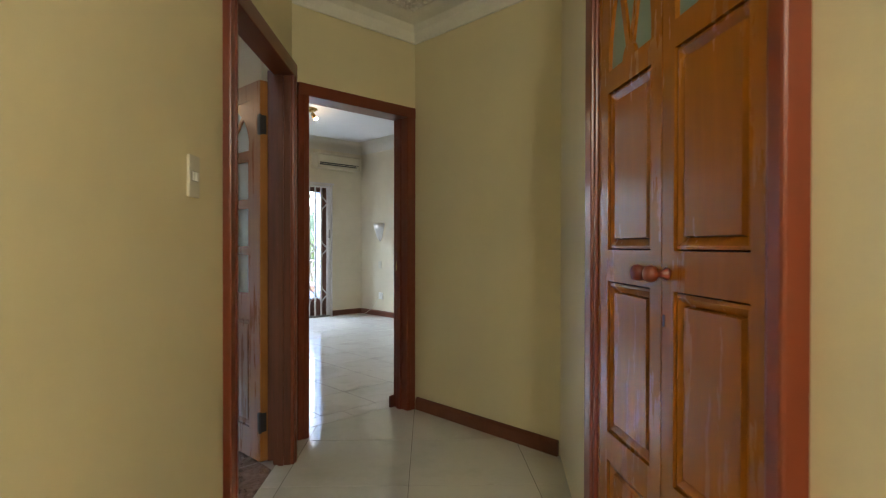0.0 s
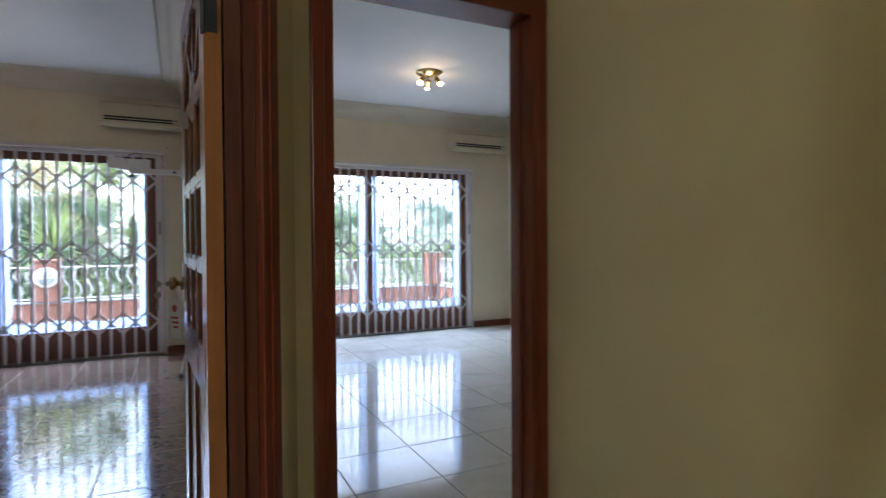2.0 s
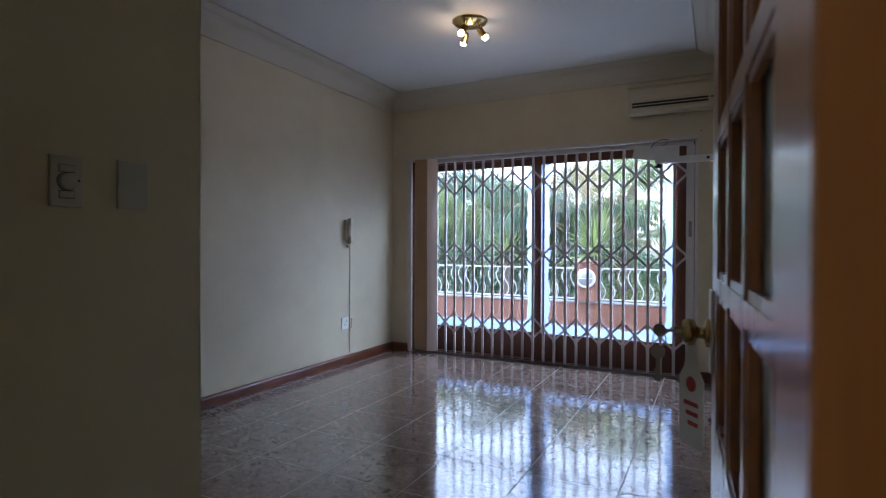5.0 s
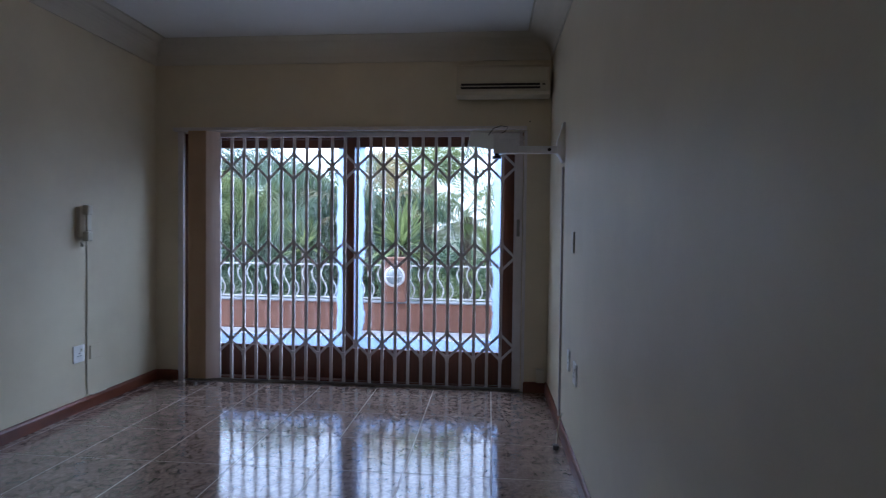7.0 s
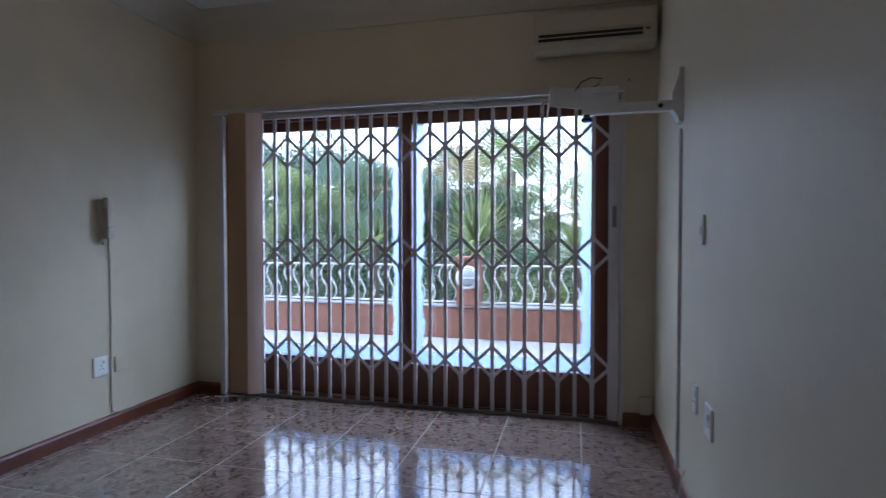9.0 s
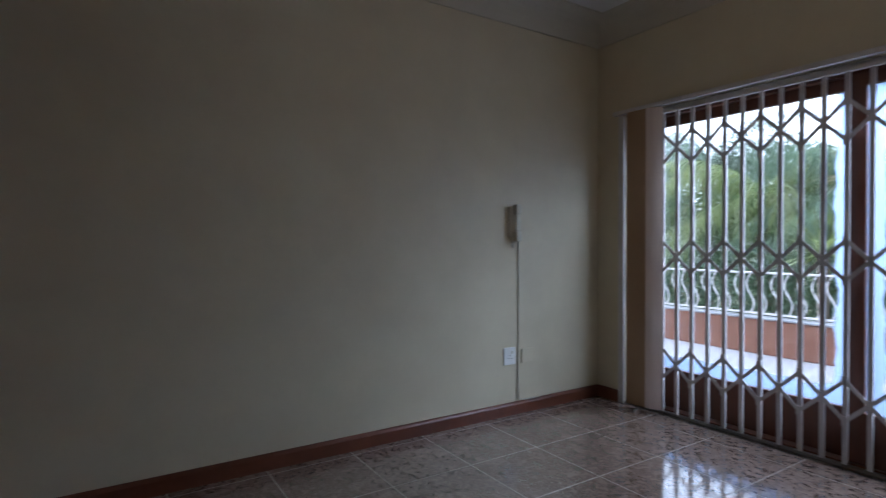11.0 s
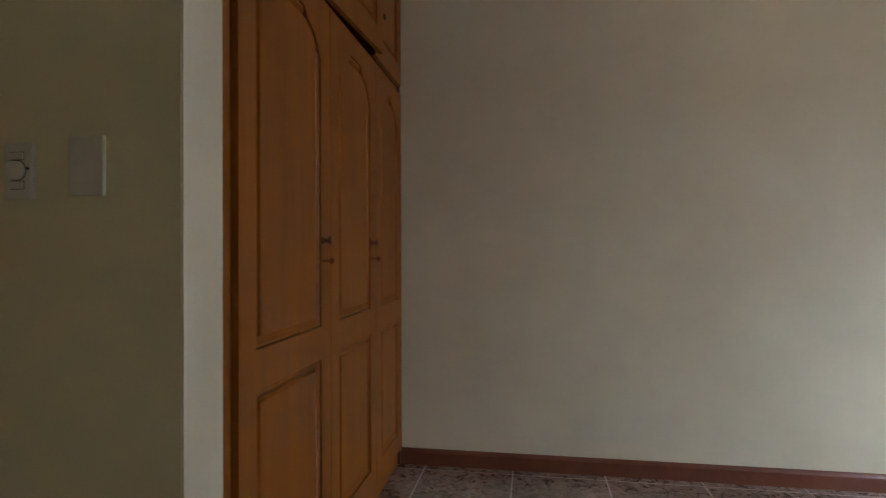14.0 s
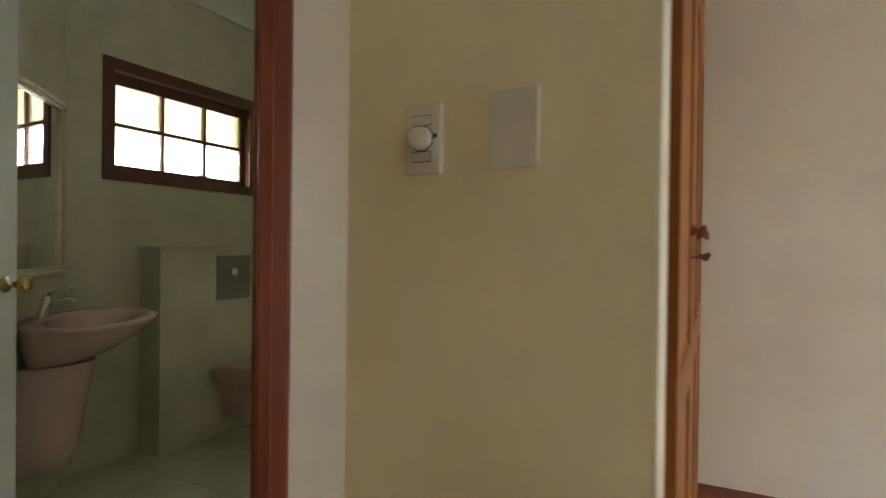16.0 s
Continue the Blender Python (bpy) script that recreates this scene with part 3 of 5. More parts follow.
for i in range(2):
    x0 = PL + 0.002 + i * (LW + 0.004)
    lf = empty("cupboard_door")
    lf.parent = cup
    lf.matrix_basis = pose(x0, -0.012, 0.08)
    a, b = 0.056, LW - 0.056
    hs = [(a, b, 0.06, 0.43), (a, b, 0.515, 0.975), (a, b, 1.07, 1.545), (a, b, 1.61, 1.90)]
    part("rail_frame", panel_frame(bmesh.new(), 0, LW, 0, 2.008, hs, -0.022, 0.0), M_OAK, lf)
    for h in hs[:3]:
        part("raised_panel", raised(h[0], h[1], h[2], h[3], 0.002, 0.020), M_OAK, lf)
    for nm, bm in fan(a, b, 1.61, 1.90, -0.021, -0.002, 2):
        part(nm, bm, M_OAK, lf)
    part("pane", boxes(((a + 0.001, -0.010, 1.611), (b - 0.001, -0.006, 1.899))), glass("dark_pane", (0.25, 0.32, 0.26), 0.2, 0.2) if i == 0 else bpy.data.materials["dark_pane"], lf, "dark green glass pane")
    xk = LW - 0.030 if i == 0 else 0.030
    part("knob", lathe(bmesh.new(), [(0.014, 0.0), (0.016, 0.006), (0.009, 0.012), (0.008, 0.028), (0.018, 0.034), (0.021, 0.045), (0.018, 0.056), (0.008, 0.060)], 18, Matrix.Translation((xk, -0.022, 1.015)) @ Matrix.Rotation(radians(90), 4, "X")), M_MAHOG, lf, "turned wooden knob", smooth=True)
part("escutcheon", boxes(((PL + LW + 0.014, -0.0365, 0.965), (PL + LW + 0.022, -0.034, 0.995)), bevel=0.002), M_BLACK, cup)


# ---- plates, sockets and switches ----
def plate(name, m, w, h, label, kind="blank", cat="switch", mat=M_PLASTIC):
    """On a wall facing -y of m, origin at the plate's middle."""
    root = empty(name, m, label=label, category=cat, group="wall sockets" if cat == "socket" else "wall switches and plates")
    part("plate", boxes(((-w / 2, -0.010, -h / 2), (w / 2, 0, h / 2)), bevel=0.003), M_PLATE if kind == "socket" else mat, root)
    if kind == "rocker":
        part("rocker", boxes(((-0.012, -0.0135, -0.018), (0.012, -0.008, 0.018)), bevel=0.002), M_PLASTIC, root)
    if kind == "double":
        for x in (-0.011, 0.011):
            part("rocker", boxes(((x - 0.009, -0.0135, -0.014), (x + 0.009, -0.008, 0.014)), bevel=0.002), M_PLATE, root)
        part("rocker_gap", boxes(((-0.0215, -0.0105, -0.0155), (0.0215, -0.0095, 0.0155))), M_GROUT2, root)
    if kind == "dimmer":
        part("dimmer_knob", lathe(bmesh.new(), [(0.021, 0.0), (0.020, 0.012), (0.016, 0.014)], 20, Matrix.Translation((0, -0.010, 0)) @ Matrix.Rotation(radians(90), 4, "X")), M_PLASTIC, root, smooth=True)
        # the knob's shadow on the plate, drawn as a thin dark ring
        part("knob_shadow", lathe(bmesh.new(), [(0.0235, 0.0), (0.0235, 0.0008)], 24, Matrix.Translation((0, -0.010, 0)) @ Matrix.Rotation(radians(90), 4, "X")), M_GROUT2, root)
        part("dimmer_mark", lathe(bmesh.new(), [(0.004, 0.0), (0.004, 0.001)], 10, Matrix.Translation((0.027, -0.010, 0.004)) @ Matrix.Rotation(radians(90), 4, "X")), M_BLACK, root)
        for z in (-0.032, 0.032):
            part("rocker", boxes(((-0.017, -0.0135, z - 0.008), (0.017, -0.008, z + 0.008)), bevel=0.002), M_PLASTIC, root)
        for z in (-0.032, 0.032):
            part("rocker_gap", boxes(((-0.0185, -0.0105, z - 0.0095), (0.0185, -0.0095, z + 0.0095))), M_GROUT2, root)
    if kind == "socket":
        for x, z in ((-0.012, -0.016), (0.012, -0.016), (0.0, 0.004)):
            part("pin_hole", lathe(bmesh.new(), [(0.0042, 0.0), (0.0042, 0.0012)], 10, Matrix.Translation((x, -0.0098, z)) @ Matrix.Rotation(radians(90), 4, "X")), M_BLACK, root)
        part("rocker", boxes(((0.014, -0.013, 0.014), (0.026, -0.008, 0.034)), bevel=0.002), M_PLASTIC, root)
    return root


FACE_E, FACE_W, FACE_S = 90, -90, 0     # turns: plates that look east, west, south
mD, _ = along(D1A, D1B)
plate("light_switch", mD @ pose(-0.258, 0, 1.375), 0.075, 0.13, "ivory light switch plate with two rockers on the yellow wall", "double")
plate("dimmer_switch", pose(0.95, 4.267, 1.352, 0, 0, FACE_E), 0.075, 0.125, "ivory dimmer switch with a round knob and two rockers", "dimmer")
plate("blank_plate", pose(0.95, 4.437, 1.358, 0, 0, FACE_E), 0.085, 0.13, "blank ivory wall plate beside the dimmer", "blank", "wall plate")
plate("wall_socket", pose(XW, 7.90, 0.412, 0, 0, FACE_E), 0.105, 0.12, "white wall socket above the skirting", "socket", "socket")
plate("blank_plate", pose(XW, 8.06, 0.40, 0, 0, FACE_E), 0.10, 0.10, "blank plate painted over in the wall's cream", "blank", "wall plate", M_CREAM)
plate("light_switch", pose(XE, 7.49, 1.25, 0, 0, FACE_W), 0.07, 0.12, "small switch plate on the dividing wall", "rocker")
plate("wall_socket", pose(XE, 7.34, 0.53, 0, 0, FACE_W), 0.105, 0.12, "wall socket low on the dividing wall", "socket", "socket")
plate("wall_socket", pose(XE, 7.58, 0.55, 0, 0, FACE_W), 0.07, 0.12, "narrow wall socket low on the dividing wall", "socket", "socket")
plate("wall_socket", pose(X2E, 8.25, 0.33, 0, 0, FACE_W), 0.105, 0.11, "white wall socket below the wall lamp", "socket", "socket")
plate("light_switch", pose(X2E, 8.27, 0.84, 0, 0, FACE_W), 0.07, 0.12, "small white plate below the wall lamp", "rocker")
plate("blank_plate", along(D1E, HC)[0] @ pose(0.05, 0, 1.98), 0.035, 0.11, "narrow cream plate beside the door frame", "blank", "wall plate")

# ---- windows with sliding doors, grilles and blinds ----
def pale_edge_sheet(width, height, border):
    """Thin sheet on a pane, whitish along its sides and foot, clear in the middle."""
    m = bpy.data.materials.new("pale_pane_edge")
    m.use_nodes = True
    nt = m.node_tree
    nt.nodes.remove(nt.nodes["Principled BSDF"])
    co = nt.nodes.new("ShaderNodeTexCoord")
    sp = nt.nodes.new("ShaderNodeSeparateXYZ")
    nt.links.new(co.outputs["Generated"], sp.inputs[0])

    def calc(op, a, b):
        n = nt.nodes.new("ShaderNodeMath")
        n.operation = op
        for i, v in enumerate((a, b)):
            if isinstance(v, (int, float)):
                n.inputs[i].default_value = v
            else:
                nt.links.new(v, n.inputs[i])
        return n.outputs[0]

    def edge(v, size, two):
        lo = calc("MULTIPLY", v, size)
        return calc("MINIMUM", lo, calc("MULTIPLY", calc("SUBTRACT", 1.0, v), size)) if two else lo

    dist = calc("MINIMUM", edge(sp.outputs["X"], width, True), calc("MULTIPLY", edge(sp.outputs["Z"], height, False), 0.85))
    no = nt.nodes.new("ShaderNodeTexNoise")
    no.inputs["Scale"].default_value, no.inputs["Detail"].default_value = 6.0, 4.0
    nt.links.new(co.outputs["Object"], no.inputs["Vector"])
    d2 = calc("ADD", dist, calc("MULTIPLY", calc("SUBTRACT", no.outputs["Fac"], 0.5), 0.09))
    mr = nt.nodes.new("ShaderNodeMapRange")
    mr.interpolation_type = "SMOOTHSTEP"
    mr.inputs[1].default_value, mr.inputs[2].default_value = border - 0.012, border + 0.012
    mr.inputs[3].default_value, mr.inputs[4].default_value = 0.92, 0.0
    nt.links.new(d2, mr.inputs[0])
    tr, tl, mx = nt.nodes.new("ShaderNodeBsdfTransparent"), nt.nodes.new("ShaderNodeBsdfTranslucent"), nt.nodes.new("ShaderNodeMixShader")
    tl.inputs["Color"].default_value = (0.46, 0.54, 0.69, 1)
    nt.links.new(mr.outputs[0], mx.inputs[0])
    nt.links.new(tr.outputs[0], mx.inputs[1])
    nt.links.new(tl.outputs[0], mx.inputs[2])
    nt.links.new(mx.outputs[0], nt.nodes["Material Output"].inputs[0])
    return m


M_PALE_EDGE = pale_edge_sheet(1.25, 1.72, 0.078)


def sliding_door(name, x0, x1, label):
    """Wooden sliding door in an opening of the window wall from x0 to x1."""
    w, h = x1 - x0, 2.14
    root = empty(name, pose(x0, YN, 0), label=label, category="sliding door", kind="structure")
    for nm, a, b in (("frame_post", 0.0, 0.07), ("frame_post", w - 0.07, w)):
        part(nm, boxes(((a, 0.06, 0), (b, 0.20, h)), bevel=0.005), M_DARKWOOD, root)
    part("frame_head", boxes(((0.07, 0.062, h - 0.05), (w - 0.07, 0.20, h)), bevel=0.004), M_DARKWOOD, root)
    part("sill", boxes(((0.0, 0.055, -0.03), (w, 0.21, 0.025)), bevel=0.004), M_DARKWOOD, root)
    mid = w / 2
    for i, (a, b, y) in enumerate(((0.07, mid + 0.05, 0.135), (mid - 0.05, w - 0.07, 0.085))):
        pn = empty("sliding_panel")
        pn.parent = root
        pn.matrix_basis = pose(0, y, 0)
        hole = (a + 0.09, b - 0.09, 0.30, h - 0.115)
        part("panel_frame", panel_frame(bmesh.new(), a, b, 0.03, h - 0.05, [hole], -0.02, 0.02), M_DARKWOOD, pn)
        g = part("pane", boxes(((hole[0] + 0.002, -0.003, hole[2] + 0.002), (hole[1] - 0.002, 0.003, hole[3] - 0.002))), M_GLASS, pn, "clear glass pane")
        g.visible_shadow = False
        f = part("pale_edge_sheet", boxes(((hole[0] + 0.002, 0.0032, hole[2] + 0.002), (hole[1] - 0.002, 0.0042, hole[3] - 0.002))), M_PALE_EDGE, pn, "thin sheet, whitish along the pane's edges")
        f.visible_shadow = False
    return root


def grille(x0, x1, label):
    """Folding trellis gate inside the opening."""
    root = empty("security_grille", pose(x0, YN + 0.025, 0), label=label, category="security grille", group="sliding door grilles")
    w = x1 - x0
    part("top_track", boxes(((0, -0.018, 2.10), (w, 0.018, 2.138)), bevel=0.004), M_WHITE, root)
    part("bottom_track", boxes(((0, -0.014, 0.001), (w, 0.014, 0.022)), bevel=0.003), M_STEEL, root)
    n, st = 25, 0.1102
    left = w - 0.049 - n * st
    part("end_post", boxes(((w - 0.046, -0.022, 0.022), (w + 0.006, 0.012, 2.10)), bevel=0.003), M_WHITE, root)
    me = None
    for i in range(n + 1):
        if me is None:
            ob = part("bar", boxes(((-0.0125, -0.008, 0.02), (0.0125, 0.008, 2.105)), bevel=0.002), M_WHITE, root)
            me = ob.data
        else:
            ob = new("bar", me)
            ob.parent = root
        ob.matrix_basis = pose(left + i * st, 0, 0)
    links, jm = {}, None
    for zc in (0.36, 1.105, 1.85):
        for i in range(n):
            for s in (1, -1):
                up = (i % 2 == 0)
                za, zb = (s * 0.108, 0.0) if up else (0.0, s * 0.108)
                key = round(zb - za, 3)
                if key not in links:
                    sub = bmesh.new()
                    d = math.hypot(st, zb - za)
                    box(sub, (0, 0.005, -0.0105), (d, 0.009, 0.0105))
                    bm = bmesh.new()
                    merge(bm, sub, Matrix.Rotation(-math.atan2(zb - za, st), 4, "Y"))
                    ob = part("lattice_link", bm, M_WHITE, root)
                    links[key] = ob.data
                else:
                    ob = new("lattice_link", links[key])
                    ob.parent = root
                ob.matrix_basis = pose(left + i * st, -0.018, zc + za)
        for i in range(n + 1):
            for s in ((1, -1) if i % 2 == 0 else (0,)):
                if jm is None:
                    ob = part("joint", boxes(((-0.0155, -0.016, -0.026), (0.0155, -0.006, 0.026)), bevel=0.002), M_WHITE, root)
                    jm = ob.data
                else:
                    ob = new("joint", jm)
                    ob.parent = root
                ob.matrix_basis = pose(left + i * st, 0, zc + s * 0.108)
    part("lock_case", boxes(((w - 0.040, -0.034, 1.28), (w - 0.014, -0.02, 1.42)), bevel=0.004), M_STEEL, root)
    return root


M_BLIND = material("beige_blind_fabric", (0.52, 0.36, 0.215), 0.9, (0.46, 0.315, 0.19), 30, stretch=(1, 1, 0.05), bump=0.2, bump_scale=300)
nt = M_BLIND.node_tree                     # daylight shines through the weave
thin, both = nt.nodes.new("ShaderNodeBsdfTranslucent"), nt.nodes.new("ShaderNodeMixShader")
thin.inputs["Color"].default_value, both.inputs[0].default_value = (0.70, 0.50, 0.36, 1), 0.2
nt.links.new(nt.nodes["Principled BSDF"].outputs[0], both.inputs[1])
nt.links.new(thin.outputs[0], both.inputs[2])
nt.links.new(both.outputs[0], nt.nodes["Material Output"].inputs[0])


# the same fabric for the last slat, with daylight behind it put into the colour
M_BLIND_BACKLIT = material("backlit_blind_fabric", (0.80, 0.68, 0.62), 0.9, (0.74, 0.62, 0.56), 30, stretch=(1, 1, 0.05), bump=0.2, bump_scale=300)


def blind(x_rail0, x_rail1, x0, count, label):
    root = empty("vertical_blind", pose(x_rail0, YN, 0), label=label, category="blind")
    part("head_rail", boxes(((0, -0.055, 2.142), (x_rail1 - x_rail0, -0.012, 2.172)), bevel=0.003), M_WHITE, root)
    me = None
    for i in range(count):
        if me is None:
            bm = bmesh.new()
            for k in range(6):
                ya, yb = -0.10 + k * 0.0183, -0.10 + (k + 1) * 0.0183
                xa, xb = 0.006 * math.sin(math.pi * k / 6), 0.006 * math.sin(math.pi * (k + 1) / 6)
                prism(bm, [(xa, ya), (xa + 0.003, ya), (xb + 0.003, yb), (xb, yb)], 0.035, 2.14)
            ob = part("slat", bm, M_BLIND, root)
            me = ob.data
        else:
            ob = new("slat", me)
            ob.parent = root
            if i == count - 1:
                ob.data = me.copy()
                ob.data.materials[0] = M_BLIND_BACKLIT
        ob.matrix_basis = pose(x0 - x_rail0 + 0.085 + i * 0.0098, -0.022, 0, 0, 0, -62 + 1.5 * math.sin(i * 1.7))
    part("white_edge_strip", boxes(((0.04, -0.02, 0.0), (0.075, 0.0, 2.14)), bevel=0.003), M_WHITE, root)
    return root


sliding_door("window_1", -0.72, 2.205, "dark wooden two-panel glass sliding door")
sliding_door("window_2", 3.08, 5.965, "dark wooden two-panel glass sliding door in the second bedroom")
grille(-0.66, 2.195, "white folding steel security grille across the sliding door")
grille(3.09, 5.955, "white folding steel security grille in the second bedroom")
blind(-0.765, 2.225, -0.615, 17, "beige vertical blind drawn into a stack")
rail2 = empty("curtain_rail", pose(3.05, YN, 0), label="white blind rail above the second sliding door", category="blind rail")
part("head_rail", boxes(((0, -0.055, 2.142), (2.94, -0.012, 2.172)), bevel=0.003), M_WHITE, rail2)
for xa, xb in ((-0.745, -0.72), (2.207, 2.232), (3.06, 3.08), (5.965, 5.985)):
    tagged(part("window_trim", boxes(((xa, YN - 0.012, 0), (xb, YN + 0.0, 2.14)), bevel=0.003), M_WHITE), "white strip beside the sliding door", "trim", kind="structure")


# ---- air conditioners ----
M_ACBODY = material("aged_ivory_plastic", (0.53, 0.47, 0.335), 0.4, (0.49, 0.435, 0.31), 3, fine=0.02)


def air_conditioner(x0, x1, z0, z1, label):
    root = empty("air_conditioner", pose(x0, YN, z0), label=label, category="air conditioner", group="split air conditioners")
    w, h, d = x1 - x0, z1 - z0, 0.20
    prof = [(0, 0.02), (-d * 0.6, 0.0), (-d * 0.92, 0.012), (-d, 0.045), (-d, h - 0.03), (-d * 0.92, h - 0.008), (-d * 0.8, h), (0, h)]
    bm = bmesh.new()
    a = [bm.verts.new((0, y, z)) for y, z in prof]
    b = [bm.verts.new((w, y, z)) for y, z in prof]
    for i in range(len(prof)):
        j = (i + 1) % len(prof)
        bm.faces.new((a[i], a[j], b[j], b[i]))
    bm.faces.new(a)
    bm.faces.new(b[::-1])
    part("casing", bm, M_ACBODY, root, "ivory plastic casing")
    for z in (0.054, 0.080):
        part("outlet", boxes(((0.035, -d - 0.003, z), (w - 0.075, -d + 0.012, z + 0.017))), M_BLACK, root, "dark air outlet slot")
    part("louvre", boxes(((0.036, -d - 0.008, 0.0725), (w - 0.076, -d + 0.004, 0.0785)), bevel=0.002), M_ACBODY, root)
    part("lip", boxes(((0.012, -d - 0.006, 0.030), (w - 0.012, -d + 0.004, 0.046)), bevel=0.004), M_ACBODY, root)
    part("front_panel", boxes(((0.012, -d - 0.006, 0.112), (w - 0.012, -d + 0.002, h - 0.035)), bevel=0.004), M_ACBODY, root)
    part("indicator", boxes(((w - 0.058, -d - 0.003, 0.082), (w - 0.034, -d * 0.98, 0.096)), bevel=0.002), M_GROUT2, root)
    for k in range(5):
        part("grille_slot", boxes(((0.03, -d * 0.7 + k * 0.022, h - 0.001), (w - 0.03, -d * 0.7 + k * 0.022 + 0.01, h + 0.002))), M_GROUT2, root)
    return root


air_conditioner(1.66, 2.385, 2.375, 2.625, "ivory split air conditioner high on the window wall")
air_conditioner(5.60, 6.40, 2.385, 2.625, "ivory split air conditioner in the second bedroom")


# ---- ceiling lamps ----
def spot_lamp(x, y, turn, label):
    root = empty("ceiling_lamp", pose(x, y, CH, 0, 0, turn), label=label, category="ceiling lamp", group="brass spot lamps")
    part("base", lathe(bmesh.new(), [(0.135, 0.0), (0.135, -0.006), (0.120, -0.014), (0.115, -0.020), (0.060, -0.026), (0.055, -0.034), (0.012, -0.036)], 32), M_BRASS, root, smooth=True)
    for k in range(3):
        a = 2 * math.pi * k / 3
        arm = empty("spot")
        arm.parent = root
        arm.matrix_basis = pose(0.075 * math.cos(a), 0.075 * math.sin(a), -0.026, 0, 0, math.degrees(a)) 
        part("stem", tube(bmesh.new(), [(0, 0, 0), (0, 0, -0.04)], 0.008, 8), M_BRASS, arm)
        tilt = Matrix.Translation((0, 0, -0.045)) @ Matrix.Rotation(radians(-38), 4, "Y")
        part("holder", lathe(bmesh.new(), [(0.022, 0.012), (0.026, 0.0), (0.026, -0.05), (0.034, -0.058), (0.030, -0.060)], 18, tilt), M_BRASS, arm, smooth=True)
        part("bulb", lathe(bmesh.new(), [(0.018, -0.050), (0.021, -0.058), (0.024, -0.072), (0.020, -0.082), (0.006, -0.087)], 18, tilt), M_BULB, arm, "lit reflector bulb", smooth=True)
    return root


spot_lamp(0.715, 7.23, 20, "brass ceiling lamp with three lit spots")
spot_lamp(4.62, 7.22, 75, "brass ceiling lamp with three lit spots in the second bedroom")
for x, y, z in ((0.715, 7.23, CH - 0.17), (4.62, 7.22, CH - 0.17)):
    li = new("lamp_light", bpy.data.lights.new("lamp_light", "POINT"))
    li.location, li.data.energy, li.data.color, li.data.shadow_soft_size = (x, y, z), 1.1, (1.0, 0.64, 0.33), 0.05
# corridor lamp out of view, made up to light the hall walls and ceiling
fill_lamp = empty("ceiling_lamp", pose(0.55, -0.10, HH), label="unseen lamp on a brass stem, added to light the corridor", category="ceiling lamp")
part("base", lathe(bmesh.new(), [(0.06, 0.0), (0.06, -0.012), (0.02, -0.030)], 24), M_BRASS, fill_lamp)
part("stem", tube(bmesh.new(), [(0, 0, -0.02), (0, 0, -0.29)], 0.009, 10), M_BRASS, fill_lamp)
part("shade", lathe(bmesh.new(), [(0.138, -0.284), (0.130, -0.315), (0.10, -0.345), (0.05, -0.362), (0.005, -0.366)], 28), glow("fill_lamp_shade", (1.0, 0.88, 0.70), 4.0), fill_lamp, "glowing shade of the added corridor lamp", smooth=True)
li = new("lamp_light", bpy.data.lights.new("lamp_light", "POINT"))
li.location, li.data.energy, li.data.color, li.data.shadow_soft_size = (0.55, -0.10, HH - 0.52), 14.5, (1.0, 0.90, 0.72), 0.14

# ---- second room's wall lamp ----
sc = empty("wall_lamp", pose(X2E, 8.27, 1.38, 0, 0, FACE_W), label="white half-cone plaster wall lamp", category="wall lamp")
bm = bmesh.new()
prev = None
for r, z in ((0.008, -0.15), (0.04, -0.11), (0.07, -0.03), (0.095, 0.05), (0.115, 0.14), (0.107, 0.14), (0.06, -0.02), (0.02, -0.09)):
    ring = [bm.verts.new((r * math.cos(math.pi + math.pi * i / 12), r * math.sin(math.pi + math.pi * i / 12), z)) for i in range(13)]
    if prev:
        for i in range(12):
            bm.faces.new((prev[i], prev[i + 1], ring[i + 1], ring[i]))
    prev = ring
part("shade", bm, M_CEIL, sc, smooth=True)
part("back_plate", boxes(((-0.06, -0.006, -0.09), (0.06, 0.0, 0.10)), bevel=0.003), M_CEIL, sc)
cab = empty("loose_cable", pose(X2E - 0.02, 8.35, 0.30), label="thin white cable hanging from the wall socket", category="cable")
part("cable_wire", tube(bmesh.new(), [(0.0, -0.08, 0.03), (-0.02, -0.02, -0.10), (-0.03, 0.10, -0.20), (-0.05, 0.25, -0.285), (-0.10, 0.34, -0.29), (-0.5, 0.38, -0.292)], 0.004, 6), M_PLASTIC, cab)

# ---- intercom on the west wall ----
ph = empty("intercom_phone", pose(XW, 7.93, 1.34, 0, 0, FACE_E), label="ivory intercom handset on the wall", category="intercom")
part("cradle", boxes(((-0.045, -0.030, -0.10), (0.045, 0, 0.11)), bevel=0.006), M_PLASTIC, ph)
bm = bmesh.new()
box(bm, (-0.024, -0.075, 0.055), (0.024, -0.030, 0.125), 0.010)
box(bm, (-0.020, -0.068, -0.06), (0.020, -0.048, 0.07), 0.008)
box(bm, (-0.024, -0.075, -0.13), (0.024, -0.030, -0.06), 0.010)
part("handset", bm, M_PLASTIC, ph, "ivory handset")
part("curled_cord", tube(bmesh.new(), [(0.012 * math.cos(a * 2.2) - 0.01, -0.02 + 0.010 * math.sin(a * 2.2), -0.10 - a * 0.0028) for a in range(26)], 0.0035, 5), M_PLASTIC, ph, "curled cord")
